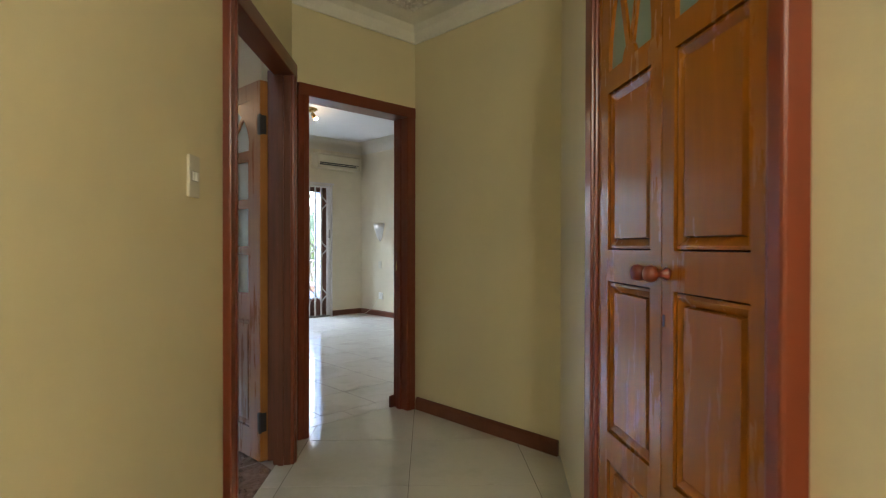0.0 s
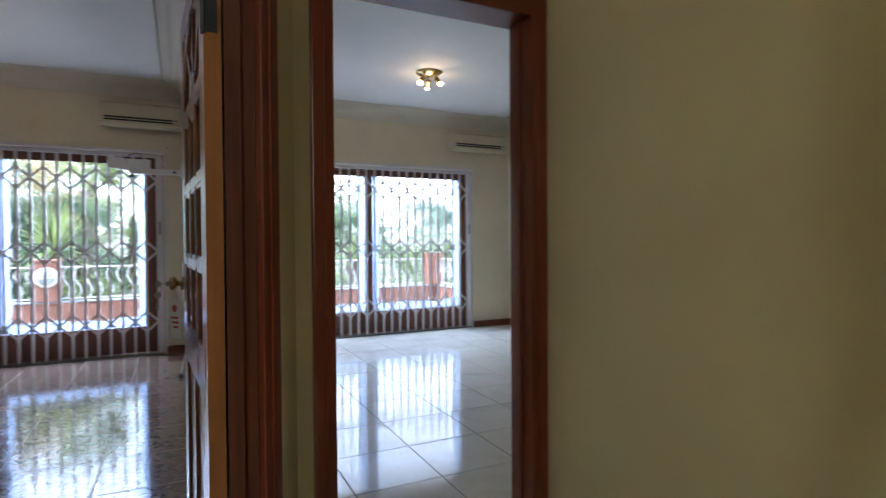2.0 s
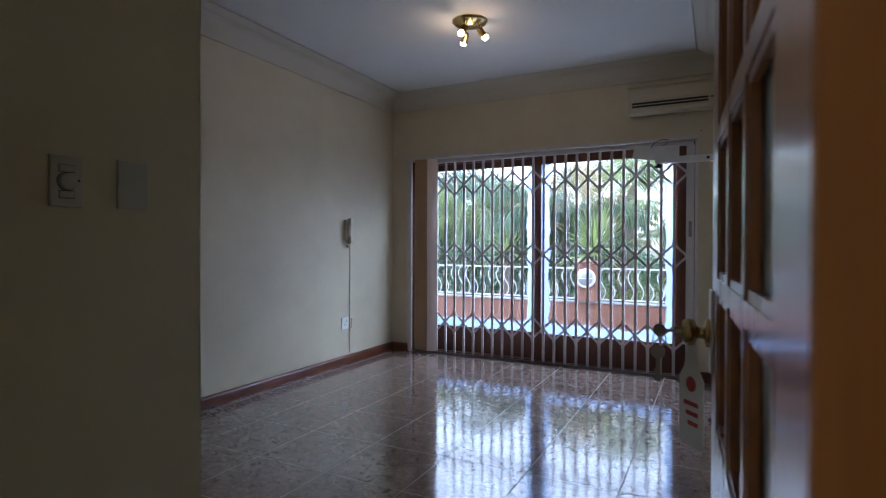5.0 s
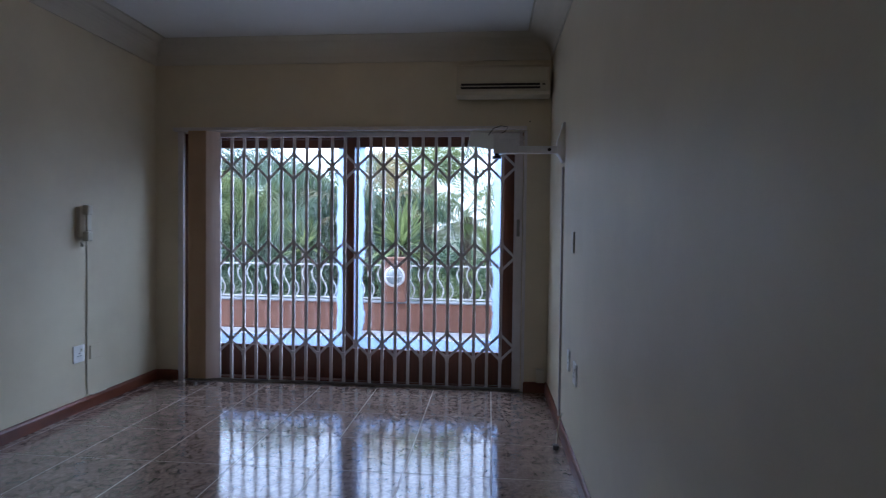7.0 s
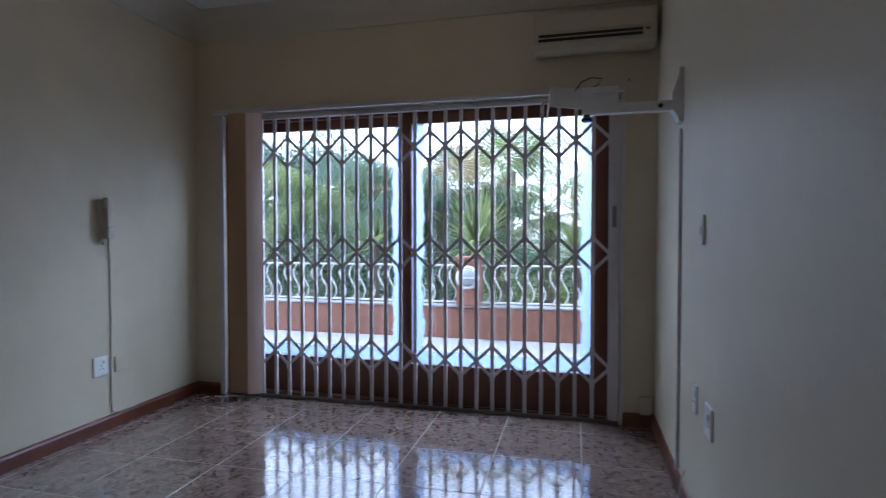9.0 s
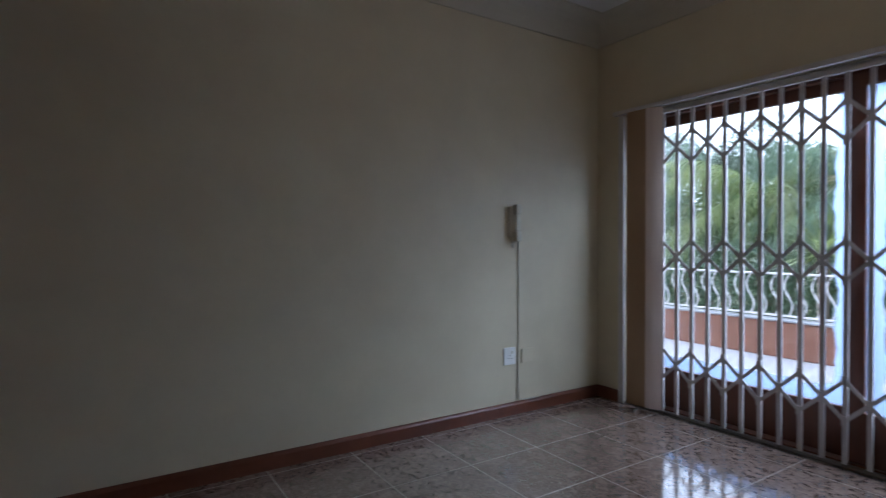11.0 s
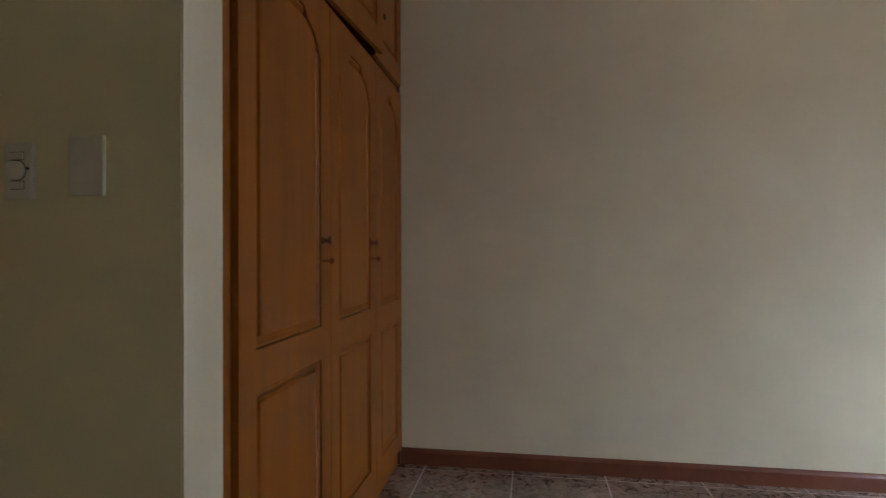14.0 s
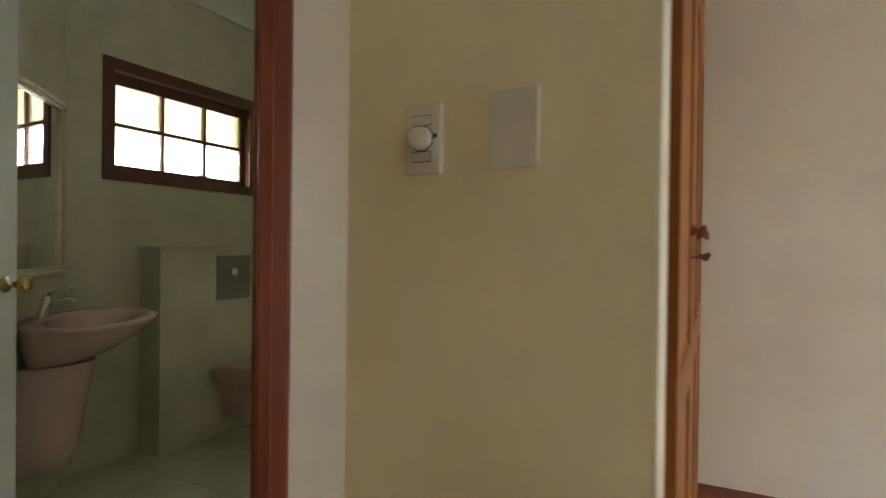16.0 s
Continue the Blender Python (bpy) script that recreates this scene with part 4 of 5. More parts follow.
part("cord", tube(bmesh.new(), [(0.045, -0.008, -0.08), (0.052, -0.006, -0.3), (0.050, -0.006, -0.7), (0.045, -0.006, -1.15), (0.05, -0.008, -1.235), (0.10, -0.010, -1.250), (0.24, -0.010, -1.250)], 0.0045, 6), M_PLASTIC, ph, "grey straight cord down to the skirting")

# ---- television bracket on the dividing wall ----
tv = empty("tv_bracket", pose(XE, 7.97, 1.86), label="white steel television bracket with a tilted tray", category="bracket")
M_TRAY = material("white_steel", (0.80, 0.81, 0.81), 0.35, scale=6)
bm = bmesh.new()
wp = [(0.0, -0.09), (-0.018, -0.085), (-0.030, -0.055), (-0.050, -0.030), (-0.050, 0.045), (-0.022, 0.13), (-0.016, 0.165), (0.0, 0.17)]
lo, hi = [bm.verts.new((x, -0.04, z)) for x, z in wp], [bm.verts.new((x, 0.04, z)) for x, z in wp]
bm.faces.new(lo)
bm.faces.new(hi[::-1])
for k in range(len(wp)):
    q = (k + 1) % len(wp)
    bm.faces.new((lo[k], hi[k], hi[q], lo[q]))
part("wall_plate", bm, M_TRAY, tv)
part("arm", boxes(((-0.465, -0.024, -0.030), (-0.046, -0.018, 0.018)), ((-0.465, -0.018, -0.030), (-0.046, 0.024, -0.024)), ((-0.465, 0.018, -0.024), (-0.046, 0.024, 0.018)), bevel=0.0015), M_TRAY, tv)
part("arm_bolt", lathe(bmesh.new(), [(0.012, 0.0), (0.010, 0.007)], 10, Matrix.Translation((-0.10, -0.024, -0.006)) @ Matrix.Rotation(radians(90), 4, "X")), M_BLACK, tv, "dark bolt")
part("end_bracket", panel_frame(bmesh.new(), -0.467, -0.295, -0.028, 0.100, [(-0.418, -0.305, 0.024, 0.068)], -0.031, -0.025), M_TRAY, tv)
part("bracket_tongue", boxes(((-0.418, -0.012, 0.020), (-0.300, -0.008, 0.072)), bevel=0.001), M_TRAY, tv)
tr = part("tray", boxes(((-0.165, -0.008, -0.060), (0.0, -0.003, 0.060)), ((-0.165, -0.003, 0.055), (0.0, 0.16, 0.060)), ((-0.165, -0.003, -0.060), (-0.160, 0.16, 0.060)), bevel=0.0015), M_TRAY, tv, "white folded steel tray")
tr.matrix_basis = pose(-0.462, -0.010, 0.045, -22, 7, 6)
part("swivel", lathe(bmesh.new(), [(0.028, -0.062), (0.028, -0.048), (0.016, -0.042), (0.016, -0.028)], 14, pose(-0.443, 0, 0)), M_BLACK, tv, "black swivel joint")
part("loose_wires", tube(bmesh.new(), [(-0.50, -0.02, 0.09), (-0.47, -0.01, 0.135), (-0.42, 0.0, 0.155), (-0.37, 0.01, 0.15), (-0.39, 0.01, 0.12), (-0.43, 0.0, 0.10)], 0.003, 5), M_BLACK, tv, "loose black wires")
part("hanging_wire", tube(bmesh.new(), [(-0.61, -0.02, 0.05), (-0.66, -0.02, 0.035), (-0.68, -0.02, 0.0), (-0.63, -0.02, -0.08)], 0.002, 5), M_BLACK, tv)
tk = empty("cable_trunking", pose(XE, 7.96, 0.09), label="narrow white cable trunking up the wall", category="trunking")
part("channel", boxes(((-0.014, -0.011, 0), (0, 0.011, 1.65)), bevel=0.002), M_WHITE, tk)
wr = empty("loose_cable", pose(XE - 0.03, 7.62, 0.0), label="short white cable with a plug lying on the floor", category="cable")
part("cable_wire", tube(bmesh.new(), [(0.006, 0.06, 0.20), (-0.01, 0.05, 0.16), (-0.03, 0.02, 0.06), (-0.035, 0.0, 0.022)], 0.004, 6), M_PLASTIC, wr)
part("plug", boxes(((-0.055, -0.03, 0.001), (-0.02, 0.01, 0.03)), bevel=0.006), M_BLACK, wr)
bx = empty("junction_box", pose(XE - 0.06, YN, 0.09), label="small cream junction box above the skirting", category="junction box")
part("cover", boxes(((-0.03, -0.05, 0), (0.035, 0, 0.11)), bevel=0.005), M_PLASTIC, bx)

nl = empty("wall_nail", pose(2.25, YN, 2.215), label="small dark nail in the wall above the sliding door", category="nail")
part("nail_head", lathe(bmesh.new(), [(0.002, 0.0), (0.002, 0.010), (0.006, 0.011), (0.005, 0.014)], 10, Matrix.Rotation(radians(90), 4, "X")), M_BLACK, nl)

# ---- built-in wardrobe ----
M_WARD = material("satin_brown_wardrobe_wood", (0.285, 0.093, 0.011), 0.45, (0.22, 0.068, 0.009), 2.5, stretch=(4, 4, 0.35), bump=0.015, bump_scale=16, coat=0.05, fine=0.06)
M_WARD.node_tree.nodes["Principled BSDF"].inputs["Specular IOR Level"].default_value = 0.22
wb = empty("built_in_wardrobe", pose(0.80, 4.656, 0, 0, 0, 180), label="varnished orange-brown wooden built-in wardrobe with three doors", category="wardrobe")
WW = 1.75
part("side_post", boxes(((0.0, -0.004, 0), (0.035, 0.6, CH)), bevel=0.003), M_WARD, wb)
part("side_post", boxes(((WW - 0.03, -0.012, 0), (WW - 0.001, 0.6, CH)), bevel=0.003), M_MAHOG, wb)
part("back_panel", boxes(((0.035, 0.45, 0.0), (WW - 0.03, 0.47, CH))), M_WARD, wb)
part("plinth", boxes(((0.036, 0.0, 0), (WW - 0.03, 0.03, 0.09)), bevel=0.003), M_WARD, wb)
part("middle_rail", boxes(((0.036, 0.0, 2.035), (WW - 0.03, 0.04, 2.075)), bevel=0.003), M_WARD, wb)
part("top_rail", boxes(((0.036, 0.001, CH - 0.12), (WW - 0.03, 0.04, CH)), bevel=0.003), M_WARD, wb)
edges = (0.037, 0.655, 1.225, WW - 0.032)
for i in range(3):
    a, b = edges[i] + 0.002, edges[i + 1] - 0.002
    dw = b - a
    for nm, z0, z1, hs in (("wardrobe_door", 0.095, 2.03, [(0.085, dw - 0.085, 0.10, 0.71), (0.085, dw - 0.085, 0.82, 1.86)]), ("loft_door", 2.08, CH - 0.125, [(0.085, dw - 0.085, 0.10, 0.57)])):
        dr = empty(nm)
        dr.parent = wb
        dr.matrix_basis = pose(a, -0.001, z0, 0, 0, -4 if nm == "loft_door" and i == 1 else 0)
        part("rail_frame", panel_frame(bmesh.new(), 0, dw, 0, z1 - z0, hs, -0.022, 0.0), M_WARD, dr)
        for k, h in enumerate(hs):
            part("raised_panel", raised(h[0], h[1], h[2], h[3], 0.004, 0.022, arch=0.0), M_WARD, dr)
        top = hs[-1]
        # arched corners over the top panel
        for s in (0, 1):
            bm = bmesh.new()
            pts = [(0.0, 0.0), (0.14, 0.0), (0.11, -0.035), (0.06, -0.055), (0.03, -0.09), (0.0, -0.13)]
            pts = [((top[0] + x) if s == 0 else (top[1] - x), top[3] + z) for x, z in pts]
            lo = [bm.verts.new((x, -0.0225, z)) for x, z in pts]
            hi = [bm.verts.new((x, 0.0, z)) for x, z in pts]
            bm.faces.new(lo)
            bm.faces.new(hi[::-1])
            for q in range(6):
                r = (q + 1) % 6
                bm.faces.new((lo[q], lo[r], hi[r], hi[q]))
            part("arched_corner", bm, M_WARD, dr)
        if nm == "wardrobe_door" and i < 2:
            part("knob", lathe(bmesh.new(), [(0.014, 0.0), (0.015, 0.006), (0.008, 0.010), (0.008, 0.020), (0.016, 0.026), (0.015, 0.034), (0.006, 0.036)], 16, Matrix.Translation((dw - 0.075, -0.022, 1.115)) @ Matrix.Rotation(radians(90), 4, "X")), M_MAHOG, dr, "small brown wooden knob", smooth=True)
            kk = lathe(bmesh.new(), [(0.010, -0.001), (0.010, 0.001)], 12, Matrix.Translation((dw - 0.075, -0.055, 1.045)) @ Matrix.Rotation(radians(90), 4, "Y"))
            box(kk, (dw - 0.078, -0.048, 1.042), (dw - 0.072, -0.020, 1.048))
            part("key", kk, M_MAHOG, dr, "small brown key in the lock")
        elif nm == "loft_door" and i == 2:
            part("knob", lathe(bmesh.new(), [(0.014, 0.0), (0.015, 0.006), (0.008, 0.010), (0.008, 0.020), (0.016, 0.026), (0.015, 0.034), (0.006, 0.036)], 16, Matrix.Translation((0.06, -0.022, 0.20)) @ Matrix.Rotation(radians(90), 4, "X")), M_MAHOG, dr, "small brown wooden knob", smooth=True)

tagged(part("pier_end_trim", boxes(((0.802, 4.6575, 0.0), (0.9495, 4.6625, CH)), bevel=0.0015), M_CREAM), "cream painted end of the wall pier beside the wardrobe", "wall", kind="structure")

# ---- bathroom ----
M_CERAM = material("pink_ceramic", (0.62, 0.46, 0.42), 0.12, (0.58, 0.42, 0.38), 2, fine=0.02)
M_GOLD = material("silver_gilt_frame", (0.62, 0.56, 0.42), 0.35, (0.50, 0.44, 0.31), 30, metal=0.6, bump=0.3, bump_scale=120)
mW = along(W0, W1)[0]       # x along the slanting wall from its far corner, +y into the bathroom
mi = empty("wall_mirror", mW @ pose(0.045, 0.0, 0.99), label="mirror in an ornate silver-gilt frame", category="mirror")
MW, MH = 0.66, 0.845
part("mirror_frame", panel_frame(bmesh.new(), 0, MW, 0, MH, [(0.055, MW - 0.055, 0.055, MH - 0.055)], 0.0, 0.022), M_GOLD, mi)
bm = bmesh.new()
for i in range(26):
    for z in (0.028, MH - 0.028):
        lathe(bm, [(0.014, 0.0), (0.012, 0.006), (0.005, 0.010)], 8, Matrix.Translation((0.02 + i * (MW - 0.04) / 25, 0.022, z)) @ Matrix.Rotation(radians(-90), 4, "X"))
for i in range(32):
    for x in (0.028, MW - 0.028):
        lathe(bm, [(0.014, 0.0), (0.012, 0.006), (0.005, 0.010)], 8, Matrix.Translation((x, 0.022, 0.02 + i * (MH - 0.04) / 31)) @ Matrix.Rotation(radians(-90), 4, "X"))
part("beading", bm, M_GOLD, mi)
part("mirror_glass", boxes(((0.055, 0.004, 0.055), (MW - 0.055, 0.010, MH - 0.055))), M_MIRROR, mi)

ba = empty("wash_basin", mW @ pose(0.40, 0.0, -0.012) @ Matrix.Diagonal((1.25, 1.0, 1.0, 1.0)), label="pale pink ceramic wash basin with a half pedestal", category="basin")
bm = bmesh.new()
rings = []
NS = 28
for sx, sy, z in ((0.12, 0.16, 0.66), (0.19, 0.30, 0.70), (0.25, 0.40, 0.76), (0.295, 0.47, 0.83), (0.30, 0.48, 0.85), (0.285, 0.46, 0.853), (0.24, 0.40, 0.835), (0.18, 0.32, 0.76), (0.06, 0.20, 0.72)):
    ring = []
    for i in range(NS):
        a = 2 * math.pi * i / NS
        y = 0.5 * (1 + math.sin(a))
        off = 0.0 if z < 0.853 and len(rings) < 5 else 0.09 * (1 - y)
        ring.append(bm.verts.new((sx * math.cos(a) * (1.0 if y > 0.5 else 1 - 0.10 * (0.5 - y)), 0.004 + off + y * sy - (0 if off == 0 else 0.02 * y), z)))
    rings.append(ring)
for p, q in zip(rings, rings[1:]):
    for i in range(NS):
        j = (i + 1) % NS
        bm.faces.new((p[i], p[j], q[j], q[i]))
bm.faces.new(rings[0][::-1])
bm.faces.new(rings[-1])
part("bowl", bm, M_CERAM, ba, smooth=True)
bm = bmesh.new()
rings = []
for sx, sy, z in ((0.05, 0.08, 0.20), (0.09, 0.16, 0.22), (0.11, 0.19, 0.30), (0.125, 0.22, 0.50), (0.14, 0.25, 0.665)):
    rings.append([bm.verts.new((sx * math.cos(math.pi * i / 12), 0.002 + sy * math.sin(math.pi * i / 12), z)) for i in range(13)])
for p, q in zip(rings, rings[1:]):
    for i in range(12):
        bm.faces.new((p[i], p[i + 1], q[i + 1], q[i]))
bm.faces.new(rings[0][::-1])
part("half_pedestal", bm, M_CERAM, ba, smooth=True)
tp = empty("basin_tap", ba.matrix_basis @ pose(0.0, 0.055, 0.848), label="chrome single-lever basin tap", category="tap")
part("body", lathe(bmesh.new(), [(0.026, 0.0), (0.024, 0.01), (0.020, 0.03), (0.022, 0.09), (0.018, 0.10)], 16, pose(0, 0, 0, -12)), M_CHROME, tp, smooth=True)
part("spout", tube(bmesh.new(), [(0, 0.01, 0.05), (0, 0.06, 0.075), (0, 0.11, 0.080), (0, 0.125, 0.068)], 0.012, 10), M_CHROME, tp, smooth=True)
part("lever", tube(bmesh.new(), [(0, 0.02, 0.10), (0, 0.06, 0.12), (0, 0.13, 0.135)], 0.006, 8), M_CHROME, tp, smooth=True)

ci = tagged(part("wall_cistern_box", boxes(((-1.25, 1.89, 0), (-0.124, 2.06, 1.12)), bevel=0.004), M_BATH), "pale tiled boxed-in cistern wall", "wall", kind="structure")
tagged(part("cistern_ledge_trim", boxes(((-1.25, 1.89, 1.12), (-0.11, 2.075, 1.138)), bevel=0.003), M_BATH), "tiled ledge on the boxed-in cistern", "ledge", kind="structure")
fl = empty("flush_plate", pose(-0.62, 2.06, 0.95), label="brushed steel flush plate with a round button", category="flush plate")
part("plate", boxes(((-0.13, 0.0, -0.135), (0.13, 0.008, 0.135)), bevel=0.003), M_STEEL, fl)
part("button", lathe(bmesh.new(), [(0.032, 0.0), (0.030, 0.014), (0.010, 0.018)], 18, Matrix.Translation((0, 0.008, 0.03)) @ Matrix.Rotation(radians(-90), 4, "X")), M_CHROME, fl, smooth=True)
to = empty("toilet", pose(-0.62, 2.06, 0.0), label="wall-hung pale ceramic toilet with a seat", category="toilet")
bm = bmesh.new()
rings = []
for sx, sy, z in ((0.05, 0.15, 0.10), (0.075, 0.22, 0.19), (0.10, 0.30, 0.285), (0.15, 0.44, 0.345), (0.165, 0.48, 0.40)):
    rings.append([bm.verts.new((sx * math.cos(math.pi * i / 14) if i not in (0, 14) else (sx if i == 0 else -sx), 0.001 + sy * math.sin(math.pi * i / 14) ** 0.7, z)) for i in range(15)])
for p, q in zip(rings, rings[1:]):
    for i in range(14):
        bm.faces.new((p[i], p[i + 1], q[i + 1], q[i]))
bm.faces.new(rings[-1])
bm.faces.new(rings[0][::-1])
part("bowl", bm, M_CERAM, to, smooth=False)
for nm, z0, z1, k in (("seat", 0.402, 0.420, 1.0), ("lid", 0.424, 0.440, 0.98)):
    pts = [(0.172 * k * math.cos(math.pi * i / 14), 0.05 + 0.43 * k * math.sin(math.pi * i / 14) ** 0.7) for i in range(15)]
    part(nm, prism(bmesh.new(), pts, z0, z1), M_CERAM, to)

bw = empty("window_3", pose(-0.95, 1.89, 1.486), label="dark wooden bathroom window with six panes", category="window", kind="structure")
ww, wh = 1.04, 0.644
part("window_frame", panel_frame(bmesh.new(), 0, ww, 0, wh, [(0.055, ww - 0.055, 0.055, wh - 0.06)], -0.16, 0.012), M_DARKWOOD, bw)
sash = part("sash", panel_frame(bmesh.new(), 0.056, ww - 0.056, 0.056, wh - 0.061, [(0.095 + i * 0.29, 0.095 + i * 0.29 + 0.27, 0.09 + k * 0.225, 0.09 + k * 0.225 + 0.205) for i in range(3) for k in range(2)], -0.075, -0.04), M_DARKWOOD, bw)
for i in range(3):
    for k in range(2):
        g = part("pane", boxes(((0.096 + i * 0.29, -0.060, 0.091 + k * 0.225), (0.364 + i * 0.29, -0.056, 0.294 + k * 0.225))), M_FROST_EAVE if k else M_FROSTW, bw, "frosted window pane with the eave reflection in its cream tint" if k else "white frosted window pane")
        g.visible_shadow = False
part("stay", tube(bmesh.new(), [(0.50, -0.03, 0.10), (0.36, -0.02, 0.085)], 0.005, 6), M_BLACK, sash)

bd = empty("bathroom_door", along(BA, BB)[0] @ pose(0.235, 0.125, 0, 0, 0, 86.8), label="open white painted bathroom door", category="door")
M_WDOOR = material("white_door_paint", (0.76, 0.78, 0.76), 0.35, scale=3)
part("leaf", panel_frame(bmesh.new(), 0, 0.76, 0.01, 2.03, [(0.12, 0.64, 0.15, 0.85), (0.12, 0.64, 1.05, 1.9)], 0.0, 0.036), M_WDOOR, bd)
part("recessed_panel", boxes(((0.12, 0.010, 0.15), (0.64, 0.026, 0.85)), ((0.12, 0.010, 1.05), (0.64, 0.026, 1.9))), M_WDOOR, bd)
for s in (-1, 1):
    part("knob", lathe(bmesh.new(), [(0.026, 0.0), (0.024, 0.006), (0.010, 0.010), (0.010, 0.035), (0.024, 0.042), (0.026, 0.056), (0.018, 0.066)], 18, Matrix.Translation((0.70, 0.0 if s < 0 else 0.036, 1.03)) @ Matrix.Rotation(radians(90 if s < 0 else -90), 4, "X")), M_BRASS, bd, "round brass door knob", smooth=True)

# ---- balcony and garden ----
YB = 11.75
M_GREEN = [material("leaf_green_%s" % n, c, 0.5, tuple(v * 0.55 for v in c), 1.2, fine=0.3, bump_scale=6) for n, c in (("deep", (0.135, 0.205, 0.125)), ("mid", (0.18, 0.255, 0.125)), ("light", (0.26, 0.32, 0.12)), ("dry", (0.42, 0.34, 0.17)))]
for m in M_GREEN:
    nt = m.node_tree                       # leaves let some light through
    thin, both = nt.nodes.new("ShaderNodeBsdfTranslucent"), nt.nodes.new("ShaderNodeMixShader")
    leaf_color = nt.nodes["Principled BSDF"].inputs["Base Color"].links[0].from_socket
    both.inputs[0].default_value = 0.5
    nt.links.new(leaf_color, thin.inputs["Color"])
    nt.links.new(nt.nodes["Principled BSDF"].outputs[0], both.inputs[1])
    nt.links.new(thin.outputs[0], both.inputs[2])
    nt.links.new(both.outputs[0], nt.nodes["Material Output"].inputs[0])
M_BARK = material("palm_bark", (0.20, 0.16, 0.12), 0.9, (0.11, 0.09, 0.07), 8, bump=0.5, bump_scale=40)
M_SOIL = material("garden_ground", (0.10, 0.10, 0.05), 0.95, (0.06, 0.07, 0.03), 0.6)
tagged(part("ground", boxes(((-400, -300, -3.3), (400, 600, -3.2))), M_SOIL), "dark garden ground below the balcony", "ground", kind="structure")
slab = tagged(part("balcony_floor", boxes(((-6.0, YN + 0.22, -0.25), (6.95, YB + 0.15, -0.06))), M_PAVE), "pale tiled balcony floor", "balcony floor", kind="structure")
tagged(part("wall_parapet", boxes(((-6.0, YB, -0.06), (6.8, YB + 0.15, 0.33)), bevel=0.01), M_TERRA), "low terracotta rendered balcony parapet", "parapet", kind="structure")
tagged(part("wall_parapet_side", boxes(((6.8, YN + 0.22, -0.06), (6.95, YB + 0.15, 0.332)), bevel=0.01), M_TERRA), "low terracotta rendered balcony side parapet", "parapet", kind="structure")
for x0, x1, y0, y1 in ((-6.02, 6.8, YB - 0.02, YB + 0.17), (6.78, 6.97, YN + 0.22, YB - 0.02)):
    tagged(part("coping_trim", boxes(((x0, y0, 0.332), (x1, y1, 0.355)), bevel=0.006), M_PAVE), "pale coping on the parapet", "coping", kind="structure")


M_LENS = material("grey_prismatic_glass", (0.26, 0.28, 0.29), 0.25, (0.20, 0.22, 0.23), 25)


def pillar(x, lit):
    root = empty("balcony_pillar", pose(x, YB + 0.075, 0.355), label="square terracotta rendered pillar of the balcony parapet", category="pillar", group="balcony pillars")
    part("shaft", boxes(((-0.145, -0.145, 0), (0.145, 0.145, 0.57)), bevel=0.012), M_TERRA, root)
    part("cap", boxes(((-0.165, -0.165, 0.571), (0.165, 0.165, 0.61)), bevel=0.01), M_TERRA, root)
    if not lit:
        return
    lamp = empty("bulkhead_lamp", pose(x, YB + 0.075 - 0.145, 0.71), label="round white bulkhead lamp on the balcony pillar", category="wall lamp")
    rot = Matrix.Rotation(radians(90), 4, "X")
    part("rim", lathe(bmesh.new(), [(0.145, 0.0), (0.145, 0.03), (0.125, 0.045), (0.115, 0.04)], 28, rot), M_WHITE, lamp)
    part("lens", lathe(bmesh.new(), [(0.114, 0.030), (0.10, 0.055), (0.06, 0.072), (0.01, 0.078)], 28, rot), M_LENS, lamp, "grey prismatic glass lens", smooth=True)
    part("guard", boxes(((-0.115, -0.084, -0.006), (0.115, -0.076, 0.006)), bevel=0.002), M_WHITE, lamp)


pillar(0.64, True)
pillar(6.76, False)


def railing(p0, p1):
    m, length = along(p0, p1)
    root = empty("balcony_railing", m @ pose(0, 0, 0.355), label="white railing of S-curved steel balusters", category="railing", group="balcony railings")
    part("top_rail", boxes(((0, -0.02, 0.485), (length, 0.02, 0.505)), bevel=0.004), M_WHITE, root)
    part("foot_rail", boxes(((0, -0.015, 0.025), (length, 0.015, 0.045)), bevel=0.003), M_WHITE, root)
    n = int(length / 0.135)
    me = None
    for i in range(n):
        if me is None:
            pts = []
            for k in range(15):
                t = k / 14
                pts.append((0.045 * math.sin(2 * math.pi * t) * (1 if t < 0.5 else 0.9), -0.03 * math.sin(math.pi * t), 0.04 + 0.45 * t))
            ob = part("baluster", tube(bmesh.new(), pts, 0.009, 6), M_WHITE, root, smooth=True)
            me = ob.data
        else:
            ob = new("baluster", me)
            ob.parent = root
        ob.matrix_basis = pose((i + 0.5) * length / n, 0, 0)


for a, b in ((-5.9, 0.49), (0.79, 6.60)):
    railing((a, YB + 0.075), (b, YB + 0.075))
railing((6.875, YB - 0.08), (6.875, YN + 0.3))


def quads(name, verts, faces, mat, parent=None):
    me = bpy.data.meshes.new(name)
    me.from_pydata(verts, [], faces)
    me.materials.append(mat)
    ob = new(name, me)
    if parent is not None:
        ob.parent = parent
    return ob


